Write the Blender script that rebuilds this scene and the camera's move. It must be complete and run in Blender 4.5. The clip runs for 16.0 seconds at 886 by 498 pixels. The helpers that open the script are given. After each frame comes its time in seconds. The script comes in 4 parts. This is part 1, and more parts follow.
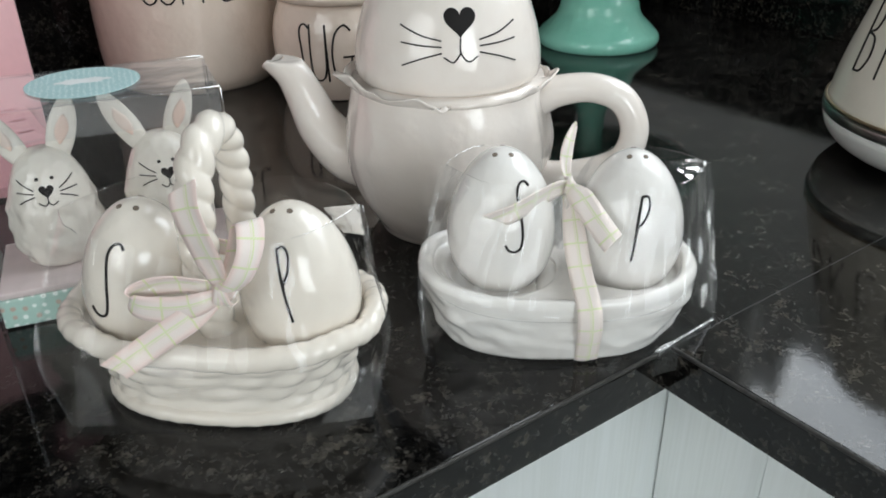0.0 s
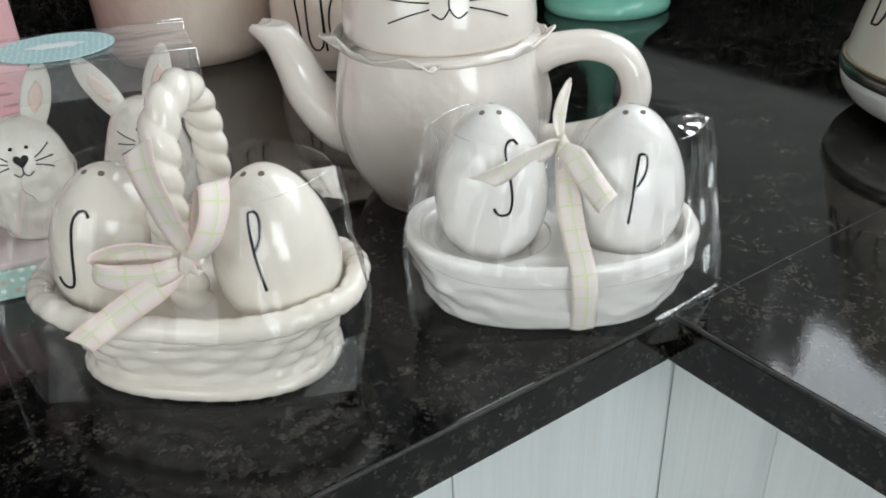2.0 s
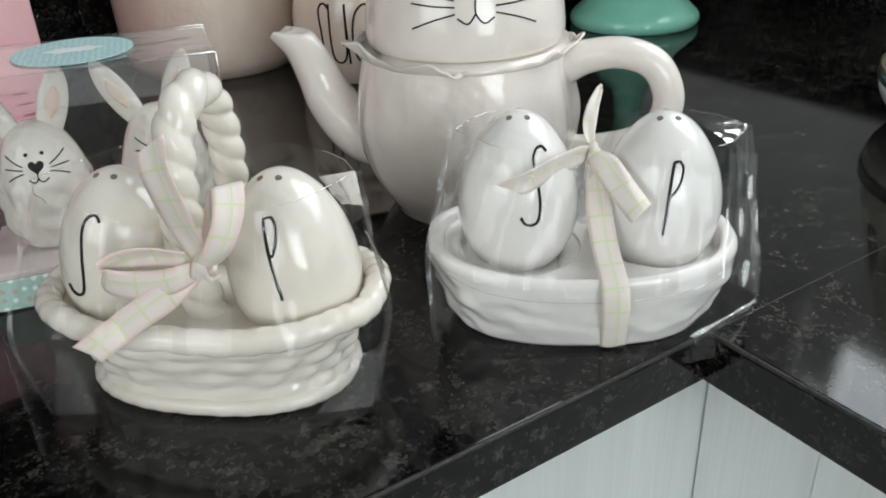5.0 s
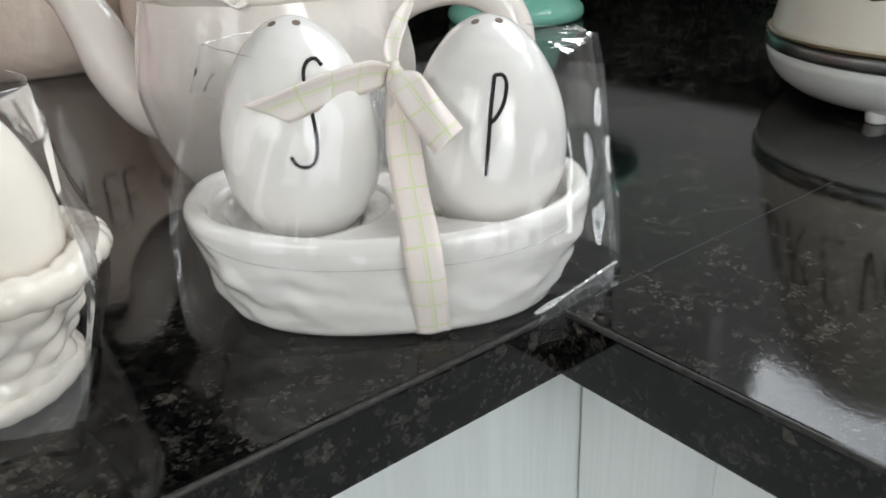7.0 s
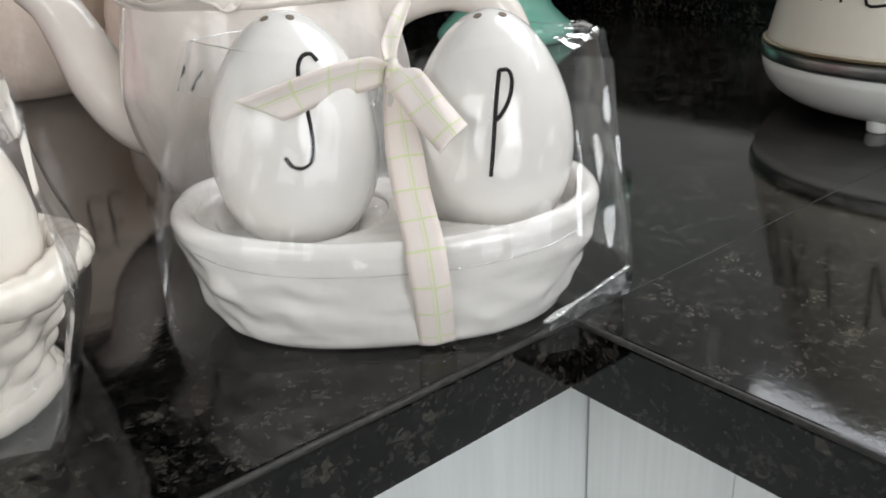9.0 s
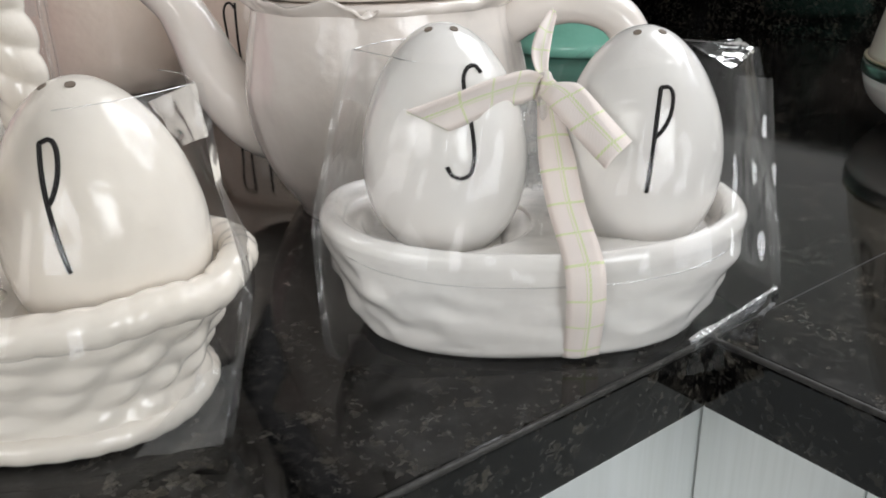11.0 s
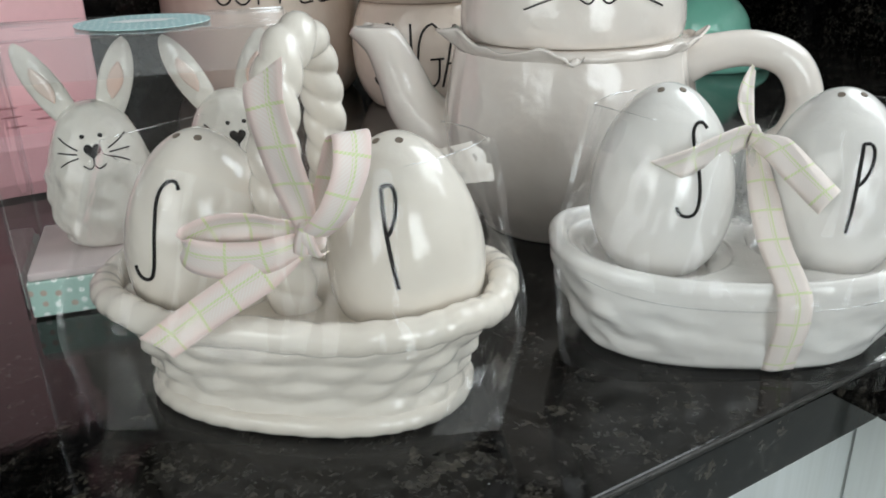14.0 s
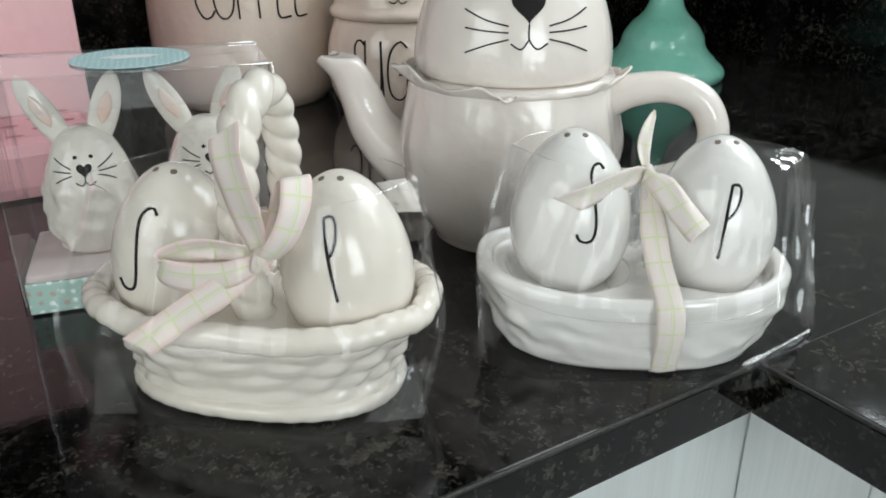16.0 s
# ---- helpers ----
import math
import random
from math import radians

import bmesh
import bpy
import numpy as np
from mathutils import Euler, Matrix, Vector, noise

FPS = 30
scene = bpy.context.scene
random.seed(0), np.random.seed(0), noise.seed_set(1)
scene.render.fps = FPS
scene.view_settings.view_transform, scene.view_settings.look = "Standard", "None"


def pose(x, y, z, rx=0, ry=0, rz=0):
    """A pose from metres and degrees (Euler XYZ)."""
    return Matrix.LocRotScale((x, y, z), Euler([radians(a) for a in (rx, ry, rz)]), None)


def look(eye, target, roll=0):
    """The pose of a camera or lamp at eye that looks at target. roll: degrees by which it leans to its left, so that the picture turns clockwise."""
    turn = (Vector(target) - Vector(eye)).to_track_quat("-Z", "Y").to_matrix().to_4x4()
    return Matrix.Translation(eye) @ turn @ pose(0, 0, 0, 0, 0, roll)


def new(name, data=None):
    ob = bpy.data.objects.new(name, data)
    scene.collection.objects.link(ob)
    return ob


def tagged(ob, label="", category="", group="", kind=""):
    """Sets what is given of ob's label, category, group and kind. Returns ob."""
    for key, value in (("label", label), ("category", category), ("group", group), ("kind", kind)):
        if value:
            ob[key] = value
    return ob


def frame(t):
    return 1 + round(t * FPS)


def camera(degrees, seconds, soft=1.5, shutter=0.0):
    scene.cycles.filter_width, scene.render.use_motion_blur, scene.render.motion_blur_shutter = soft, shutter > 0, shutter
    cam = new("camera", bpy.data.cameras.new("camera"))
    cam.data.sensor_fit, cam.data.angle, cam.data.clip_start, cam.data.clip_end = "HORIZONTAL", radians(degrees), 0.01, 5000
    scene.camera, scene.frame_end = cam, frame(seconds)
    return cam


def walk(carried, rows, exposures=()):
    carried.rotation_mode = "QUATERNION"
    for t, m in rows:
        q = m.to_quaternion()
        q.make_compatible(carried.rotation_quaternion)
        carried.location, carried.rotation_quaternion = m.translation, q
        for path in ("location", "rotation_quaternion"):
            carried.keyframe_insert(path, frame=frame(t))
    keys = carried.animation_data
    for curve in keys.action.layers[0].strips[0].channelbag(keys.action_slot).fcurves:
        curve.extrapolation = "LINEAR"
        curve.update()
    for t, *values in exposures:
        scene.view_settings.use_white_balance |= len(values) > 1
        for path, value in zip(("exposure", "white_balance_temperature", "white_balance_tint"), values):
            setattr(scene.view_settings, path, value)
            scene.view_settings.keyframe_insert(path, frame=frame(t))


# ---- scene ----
cam = camera(58.0, 16.0, soft=1.8)
PATH = [
    (0, -0.2693, -0.1946, 1.1239, 61.783, 0.788, -35.502),
    (0.5, -0.2670, -0.1937, 1.1205, 59.971, 1.687, -34.437),
    (1, -0.2627, -0.1924, 1.1190, 59.428, 1.928, -34.258),
    (1.5, -0.2506, -0.1940, 1.1135, 59.991, 1.816, -34.480),
    (2, -0.2500, -0.1923, 1.1089, 60.415, 2.183, -34.593),
    (2.5, -0.2612, -0.1868, 1.1135, 60.891, 2.177, -33.843),
    (3, -0.2657, -0.1854, 1.1151, 61.237, 2.122, -32.959),
    (5.5, -0.2256, -0.1800, 1.0817, 62.639, 2.662, -33.006),
    (6, -0.1907, -0.1726, 1.0585, 63.435, 3.806, -34.057),
    (6.5, -0.1803, -0.1645, 1.0414, 64.271, 2.912, -36.634),
    (7, -0.1698, -0.1586, 1.0301, 65.165, 2.340, -38.524),
    (7.5, -0.1680, -0.1528, 1.0211, 66.433, 2.631, -39.492),
    (8, -0.1674, -0.1500, 1.0182, 66.987, 2.549, -39.822),
    (10.5, -0.1782, -0.1390, 1.0193, 67.681, 1.946, -37.851),
    (11, -0.1953, -0.1280, 1.0222, 67.628, 1.395, -36.567),
    (11.5, -0.2166, -0.1229, 1.0274, 67.400, 0.769, -35.236),
    (12, -0.2354, -0.1160, 1.0306, 67.626, 1.190, -33.187),
    (12.5, -0.2452, -0.1166, 1.0391, 67.665, 1.107, -32.826),
    (13, -0.2498, -0.1226, 1.0455, 67.922, 1.455, -32.093),
    (13.5, -0.2567, -0.1267, 1.0486, 67.991, 1.628, -31.441),
    (14, -0.2619, -0.1294, 1.0505, 67.128, 1.380, -31.482),
    (14.5, -0.2654, -0.1294, 1.0497, 66.948, 0.897, -31.516),
    (15, -0.2652, -0.1356, 1.0589, 66.949, 0.689, -31.841),
    (15.5, -0.2673, -0.1544, 1.0726, 66.403, 0.265, -31.692),
    (16, -0.2662, -0.1758, 1.0801, 66.326, 0.120, -31.846),
]
walk(cam, [(t, pose(x, y, z, rx, ry, rz)) for t, x, y, z, rx, ry, rz in PATH],
     [(0, -0.05, 6300, 5), (3, -0.07, 6300, 4), (5.5, -0.12, 6350, 4), (6.5, -0.06, 6400, 6), (8, 0.0, 6450, 8), (10.5, -0.04, 6550, 10), (12, -0.17, 6450, 7), (13.5, -0.19, 6300, 4), (14.5, -0.15, 6300, 3), (16, -0.08, 6300, 3)])

# ---- light: daylight through two windows plus an added west fill, bounced by pale walls ----
world = bpy.data.worlds.new("world")
scene.world = world
world.use_nodes = True
wn = world.node_tree.nodes
sky = wn.new("ShaderNodeTexSky")
sky.sky_type, sky.sun_disc, sky.sun_elevation, sky.sun_rotation = "NISHITA", False, radians(40), radians(150)
world.node_tree.links.new(sky.outputs[0], wn["Background"].inputs[0])
wn["Background"].inputs[1].default_value = 0.12


def window_lamp(name, m, w, h, power, colour):
    lamp = bpy.data.lights.new(name, "AREA")
    lamp.shape, lamp.size, lamp.size_y, lamp.energy, lamp.color = "RECTANGLE", w, h, power, colour
    ob = new(name, lamp)
    ob.matrix_world = m
    return ob


TOP = 0.9                       # height of the worktop
WALL_X, WALL_Y = 0.63, 0.72     # inner faces of the two walls behind the worktop
BACK_X, BACK_Y = -2.3, -2.0     # inner faces of the walls behind the viewer
window_lamp("window_light_back", look((-0.45, BACK_Y + 0.02, 1.42), (-0.3, 0.2, 1.0)), 0.75, 1.05, 17.5, (0.965, 0.985, 1.0))
window_lamp("window_light_side", look((WALL_X - 0.01, -0.11, 1.72), (-0.9, -0.3, 1.3)), 0.84, 0.84, 13, (0.95, 0.965, 1.0))
# fill lamp from the west, added to brighten the kettle and the east wall
window_lamp("west_fill_light", look((BACK_X + 0.02, -0.75, 1.75), (0.0, -0.1, 1.0)), 1.3, 1.1, 18, (1.0, 0.97, 0.94))


# ---- materials ----
def material(name):
    mat = bpy.data.materials.new(name)
    mat.use_nodes = True
    nt = mat.node_tree
    return mat, nt, nt.nodes["Principled BSDF"]


def node(nt, kind, **inputs):
    n = nt.nodes.new(kind)
    for k, v in inputs.items():
        n.inputs[k].default_value = v
    return n


def coords(nt, which="Object"):
    return nt.nodes.new("ShaderNodeTexCoord").outputs[which]


def noise_tex(nt, vec, scale, detail=4.0, rough=0.55):
    n = node(nt, "ShaderNodeTexNoise", Scale=scale, Detail=detail, Roughness=rough)
    nt.links.new(vec, n.inputs["Vector"])
    return n.outputs["Fac"]


def ramp(nt, fac, stops):
    r = nt.nodes.new("ShaderNodeValToRGB")
    while len(r.color_ramp.elements) < len(stops):
        r.color_ramp.elements.new(0.5)
    for e, (pos, col) in zip(r.color_ramp.elements, stops):
        e.position, e.color = pos, (*col, 1)
    nt.links.new(fac, r.inputs[0])
    return r.outputs[0]


def mixed(nt, fac, a, b, blend="MIX"):
    m = nt.nodes.new("ShaderNodeMix")
    m.data_type, m.blend_type = "RGBA", blend
    for sock, v in ((m.inputs[0], fac), (m.inputs[6], a), (m.inputs[7], b)):
        if isinstance(v, (int, float)):
            sock.default_value = v
        elif isinstance(v, tuple):
            sock.default_value = (*v, 1)
        else:
            nt.links.new(v, sock)
    return m.outputs[2]


def maths(nt, op, a, b=0.0, c=0.0):
    m = nt.nodes.new("ShaderNodeMath")
    m.operation = op
    for sock, v in zip(m.inputs, (a, b, c)):
        if isinstance(v, (int, float)):
            sock.default_value = v
        else:
            nt.links.new(v, sock)
    return m.outputs[0]


def bumped(nt, bsdf, height, strength, distance):
    b = node(nt, "ShaderNodeBump", Strength=strength, Distance=distance)
    nt.links.new(height, b.inputs["Height"])
    nt.links.new(b.outputs[0], bsdf.inputs["Normal"])


def ceramic(name, tone, deep, rough=0.09, wave=0.35):
    """Glazed earthenware: slightly uneven tone, soft ripples in the glaze and a few kiln specks."""
    mat, nt, p = material(name)
    v = coords(nt)
    tint = ramp(nt, noise_tex(nt, v, 38, 3), [(0.35, deep), (0.65, tone)])
    speck = ramp(nt, noise_tex(nt, v, 900, 1), [(0.0, (0.35, 0.31, 0.26)), (0.2, (1, 1, 1))])
    nt.links.new(mixed(nt, 0.5, tint, speck, "MULTIPLY"), p.inputs["Base Color"])
    p.inputs["Roughness"].default_value = rough
    p.inputs["IOR"].default_value = 1.5
    p.inputs["Coat Weight"].default_value = 0.35
    p.inputs["Coat Roughness"].default_value = 0.04
    p.inputs["Subsurface Weight"].default_value = 0.0
    h = maths(nt, "ADD", noise_tex(nt, v, 60, 2), maths(nt, "MULTIPLY", noise_tex(nt, v, 420, 2), 0.08))
    bumped(nt, p, h, wave, 0.004)
    return mat


def plain(name, colour, rough=0.4, metal=0.0, vary=0.12, scale=120, bump=0.15):
    mat, nt, p = material(name)
    v = coords(nt)
    dark = tuple(c * (1 - vary) for c in colour)
    nt.links.new(ramp(nt, noise_tex(nt, v, scale), [(0.3, dark), (0.7, colour)]), p.inputs["Base Color"])
    p.inputs["Roughness"].default_value, p.inputs["Metallic"].default_value = rough, metal
    bumped(nt, p, noise_tex(nt, v, scale * 4), bump, 0.0008)
    return mat


CREAM = ceramic("cream_glaze", (0.84, 0.785, 0.71), (0.81, 0.75, 0.67))
WHITE = ceramic("white_glaze", (0.85, 0.83, 0.80), (0.83, 0.80, 0.765))
POT = ceramic("teapot_glaze", (0.855, 0.795, 0.74), (0.83, 0.76, 0.70), wave=0.3)
CANISTER = ceramic("canister_glaze", (0.78, 0.66, 0.565), (0.74, 0.62, 0.525), rough=0.16)
RABBIT = ceramic("rabbit_glaze", (0.80, 0.765, 0.70), (0.74, 0.70, 0.63), wave=1.0)
EAR_PINK = ceramic("ear_pink_glaze", (0.80, 0.58, 0.49), (0.79, 0.68, 0.60))
MINT = ceramic("mint_glaze", (0.33, 0.74, 0.59), (0.29, 0.70, 0.55), rough=0.12)
INK = plain("black_lettering", (0.018, 0.016, 0.016), 0.5)
HOLE_SHADE = plain("hole_shade", (0.20, 0.16, 0.125), 0.8)
PINK = plain("pink_plastic", (0.78, 0.47, 0.49), 0.35, vary=0.05)
PINK_DEEP = plain("pink_tray_plastic", (0.70, 0.36, 0.39), 0.4, vary=0.06)
PINK_CARD = plain("pink_card", (0.66, 0.57, 0.56), 0.6)
WHITE_CARD = plain("white_print", (0.85, 0.88, 0.88), 0.6)
KETTLE = plain("cream_enamel", (0.82, 0.78, 0.68), 0.22, vary=0.03, bump=0.03)
KETTLE_WHITE = plain("white_kettle_base", (0.78, 0.79, 0.76), 0.25, vary=0.03, bump=0.03)
STEEL = plain("brushed_steel", (0.45, 0.48, 0.47), 0.28, 1.0)
BLACK_PLASTIC = plain("black_plastic", (0.02, 0.02, 0.022), 0.45)
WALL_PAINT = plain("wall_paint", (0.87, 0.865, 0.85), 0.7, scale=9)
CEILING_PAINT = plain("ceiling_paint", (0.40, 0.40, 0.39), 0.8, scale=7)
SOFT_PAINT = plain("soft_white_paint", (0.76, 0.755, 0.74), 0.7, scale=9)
# near-black: shade put into the unseen north wall's colour
SHADE_PAINT = plain("wall_shade_paint", (0.05, 0.05, 0.05), 0.7, scale=9)
WORN = plain("dulled_granite_edge", (0.048, 0.045, 0.041), 0.5, vary=0.85, scale=300)
INK.node_tree.nodes["Principled BSDF"].inputs["Specular IOR Level"].default_value = 0.12
FRAME_PAINT = plain("window_frame_paint", (0.8, 0.8, 0.8), 0.4)


def granite(name):
    """Polished dark granite: black ground, ragged brown-grey crystals in loose clouds."""
    mat, nt, p = material(name)
    v = coords(nt)
    big = noise_tex(nt, v, 42, 4, 0.6)
    grain = noise_tex(nt, v, 700, 3, 0.6)
    # crystals: ragged cells of two sizes, most of them black
    warp = nt.nodes.new("ShaderNodeTexNoise")
    warp.inputs["Scale"].default_value, warp.inputs["Detail"].default_value = 380, 3
    nt.links.new(v, warp.inputs["Vector"])
    bent = nt.nodes.new("ShaderNodeVectorMath")
    bent.operation = "MULTIPLY_ADD"
    nt.links.new(warp.outputs["Color"], bent.inputs[0])
    bent.inputs[1].default_value = (0.006, 0.006, 0.006)
    nt.links.new(v, bent.inputs[2])

    def crystals(scale, stops):
        cells = node(nt, "ShaderNodeTexVoronoi", Scale=scale)
        nt.links.new(bent.outputs[0], cells.inputs["Vector"])
        pick = nt.nodes.new("ShaderNodeSeparateColor")
        nt.links.new(cells.outputs["Color"], pick.inputs[0])
        return ramp(nt, pick.outputs[0], stops)
    coarse = crystals(260, [(0.40, (0.0012, 0.0012, 0.0013)), (0.62, (0.0060, 0.0058, 0.0055)), (0.84, (0.0170, 0.0160, 0.0142)), (0.97, (0.046, 0.0425, 0.036))])
    fine = crystals(620, [(0.45, (0.0010, 0.0010, 0.0011)), (0.75, (0.0085, 0.0082, 0.0078)), (0.97, (0.050, 0.048, 0.045))])
    clouds = ramp(nt, big, [(0.36, (0.28, 0.28, 0.30)), (0.52, (0.95, 0.93, 0.90)), (0.66, (2.1, 2.0, 1.85))])
    salt = ramp(nt, grain, [(0.34, (0.55, 0.55, 0.55)), (0.55, (1.05, 1.05, 1.05)), (0.70, (1.5, 1.47, 1.42))])
    c = mixed(nt, 1.0, mixed(nt, 1.0, mixed(nt, 0.5, coarse, fine), clouds, "MULTIPLY"), salt, "MULTIPLY")
    nt.links.new(c, p.inputs["Base Color"])
    r = nt.nodes.new("ShaderNodeMapRange")
    nt.links.new(noise_tex(nt, v, 14, 5), r.inputs["Value"])
    for k, val in zip(("From Min", "From Max", "To Min", "To Max"), (0.3, 0.7, 0.04, 0.10)):
        r.inputs[k].default_value = val
    nt.links.new(r.outputs[0], p.inputs["Roughness"])
    p.inputs["IOR"].default_value = 1.5
    p.inputs["Specular IOR Level"].default_value = 0.36
    bumped(nt, p, noise_tex(nt, v, 300, 3), 0.02, 0.001)
    return mat


GRANITE = granite("black_granite")


def laminate(name):
    """Pale cabinet laminate with fine vertical wood grain."""
    mat, nt, p = material(name)
    mp = nt.nodes.new("ShaderNodeMapping")
    mp.inputs["Scale"].default_value = (1, 1, 0.03)
    nt.links.new(coords(nt), mp.inputs[0])
    a = noise_tex(nt, mp.outputs[0], 420, 4, 0.6)
    b = noise_tex(nt, mp.outputs[0], 60, 3)
    c1 = ramp(nt, a, [(0.3, (0.76, 0.795, 0.79)), (0.6, (0.81, 0.845, 0.845))])
    c2 = ramp(nt, b, [(0.35, (0.955, 0.955, 0.94)), (0.65, (1, 1, 1))])
    nt.links.new(mixed(nt, 1.0, c1, c2, "MULTIPLY"), p.inputs["Base Color"])
    p.inputs["Roughness"].default_value = 0.42
    bumped(nt, p, a, 0.12, 0.0006)
    return mat


LAMINATE = laminate("pale_wood_laminate")


def clear_film(name, wrinkle, scale, gain, haze=0.03, skin=0.04):
    """Thin clear plastic: light passes straight through, the wrinkled skin glints."""
    mat, nt, p = material(name)
    nt.nodes.remove(p)
    out = nt.nodes["Material Output"]
    v = coords(nt)
    b = node(nt, "ShaderNodeBump", Strength=wrinkle, Distance=0.004)
    mp = nt.nodes.new("ShaderNodeMapping")
    mp.inputs["Scale"].default_value = (1, 1, 0.18)
    nt.links.new(v, mp.inputs[0])
    nt.links.new(noise_tex(nt, mp.outputs[0], scale, 2, 0.5), b.inputs["Height"])
    clear = node(nt, "ShaderNodeBsdfTransparent", Color=(0.985, 0.987, 0.987, 1))
    gloss = node(nt, "ShaderNodeBsdfGlossy", Roughness=skin, Color=(1, 1, 1, 1))
    nt.links.new(b.outputs[0], gloss.inputs["Normal"])
    fr = node(nt, "ShaderNodeFresnel", IOR=1.45)
    nt.links.new(b.outputs[0], fr.inputs["Normal"])
    fac = maths(nt, "MULTIPLY", fr.outputs[0], gain)
    m = nt.nodes.new("ShaderNodeMixShader")
    nt.links.new(fac, m.inputs[0])
    nt.links.new(clear.outputs[0], m.inputs[1])
    nt.links.new(gloss.outputs[0], m.inputs[2])
    veil = node(nt, "ShaderNodeBsdfDiffuse", Color=(0.8, 0.82, 0.83, 1))
    m2 = node(nt, "ShaderNodeMixShader", Fac=haze)
    nt.links.new(m.outputs[0], m2.inputs[1])
    nt.links.new(veil.outputs[0], m2.inputs[2])
    nt.links.new(m2.outputs[0], out.inputs[0])
    return mat


FILM = clear_film("cellophane", 0.45, 60, 0.62, 0.004, 0.05)
BOX_FILM = clear_film("clear_box_plastic", 0.25, 40, 0.75, 0.012)
SEAM_FILM = clear_film("sealed_film_edge", 0.7, 90, 1.1, 0.04, 0.1)
FLOOR_FILM = clear_film("flat_film", 0.6, 90, 0.18, 0.004, 0.1)
LID_FILM = clear_film("creased_box_lid", 0.30, 45, 1.3, 0.12, 0.12)
CRUMPLE = clear_film("crumpled_film", 1.0, 320, 5.0, 0.22, 0.05)
FLAP_FILM = clear_film("doubled_film", 0.5, 80, 1.2, 0.05, 0.10)
# reflection boosted past Fresnel to give a white glare
GLARE_FILM = clear_film("glare_film", 0.35, 45, 2.2, 0.012, 0.05)
PANE_GLASS = clear_film("window_glass", 0.0, 5, 1.0, 0.0)


def ribbon_cloth(name, warm, weave=0.45):
    """Woven ribbon: pale twill with a lime-green check; its UV runs in ribbon widths."""
    mat, nt, p = material(name)
    sep = nt.nodes.new("ShaderNodeSeparateXYZ")
    nt.links.new(coords(nt, "UV"), sep.inputs[0])
    u, v = sep.outputs[0], sep.outputs[1]

    def line(x, period, at, width):
        d = maths(nt, "ABSOLUTE", maths(nt, "SUBTRACT", maths(nt, "FRACT", maths(nt, "DIVIDE", x, period)), at))
        return maths(nt, "LESS_THAN", d, width / period)

    twill = maths(nt, "FRACT", maths(nt, "MULTIPLY", maths(nt, "ADD", u, v), 9.0))
    cross = line(u, 0.95, 0.5, 0.035)
    along = maths(nt, "MAXIMUM", line(v, 1.0, 0.60, 0.030), line(v, 1.0, 0.51, 0.012))
    dash = maths(nt, "GREATER_THAN", twill, 0.35)
    lime = maths(nt, "MULTIPLY", maths(nt, "MAXIMUM", cross, along), maths(nt, "ADD", 0.20, maths(nt, "MULTIPLY", dash, 0.36)))
    band = ramp(nt, maths(nt, "ABSOLUTE", maths(nt, "SUBTRACT", v, 0.5)), [(0.22, (0.88, 0.81, 0.765)), (0.42, warm)])
    shade = mixed(nt, maths(nt, "MULTIPLY", dash, weave), band, (0.84, 0.71, 0.645))
    nt.links.new(mixed(nt, lime, shade, (0.56, 0.76, 0.17)), p.inputs["Base Color"])
    p.inputs["Roughness"].default_value = 0.75
    p.inputs["Sheen Weight"].default_value = 0.3
    bumped(nt, p, twill, 0.5, 0.0004)
    return mat


RIBBON = ribbon_cloth("pink_check_ribbon", (0.87, 0.69, 0.65))
RIBBON_CREAM = ribbon_cloth("cream_check_ribbon", (0.88, 0.79, 0.735), 0.18)


def dotted(name, ground, dot_a, dot_b, scale):
    """Card printed with small scattered dots."""
    mat, nt, p = material(name)
    v = coords(nt)
    cells = node(nt, "ShaderNodeTexVoronoi", Scale=scale, Randomness=0.35)
    nt.links.new(v, cells.inputs["Vector"])
    is_dot = maths(nt, "LESS_THAN", cells.outputs["Distance"], 0.26)
    sep = nt.nodes.new("ShaderNodeSeparateColor")
    nt.links.new(cells.outputs["Color"], sep.inputs[0])
    dots = mixed(nt, maths(nt, "GREATER_THAN", sep.outputs[0], 0.7), dot_a, dot_b)
    tone = mixed(nt, noise_tex(nt, v, 60), ground, tuple(c * 0.88 for c in ground))
    nt.links.new(mixed(nt, is_dot, tone, dots), p.inputs["Base Color"])
    p.inputs["Roughness"].default_value = 0.5
    return mat


MINT_DOTS = dotted("mint_dotted_card", (0.45, 0.62, 0.56), (0.80, 0.85, 0.82), (0.50, 0.40, 0.34), 190)
LABEL_DOTS = dotted("aqua_dotted_label", (0.47, 0.68, 0.69), (0.74, 0.86, 0.86), (0.66, 0.80, 0.80), 360)


# ---- mesh helpers ----
def mesh_from(verts, faces, name, mats, smooth=True, uvs=None):
    me = bpy.data.meshes.new(name)
    me.from_pydata([tuple(v) for v in verts], [], faces)
    for m in (mats if isinstance(mats, (list, tuple)) else [mats]):
        me.materials.append(m)
    if smooth:
        me.polygons.foreach_set("use_smooth", [True] * len(me.polygons))
    if uvs:
        layer = me.uv_layers.new(name="UVMap")
        for loop in me.loops:
            layer.data[loop.index].uv = uvs[loop.vertex_index]
    me.update()
    return me


def part(name, me, parent=None, label=""):
    ob = new(name, me)
    if parent:
        ob.parent = parent
    if label:
        ob["label"] = label
    return ob


def thing(name, m, label, category, group="", kind=""):
    ob = new(name)
    ob.empty_display_size = 0.02
    ob.matrix_world = m
    return tagged(ob, label, category, group, kind)


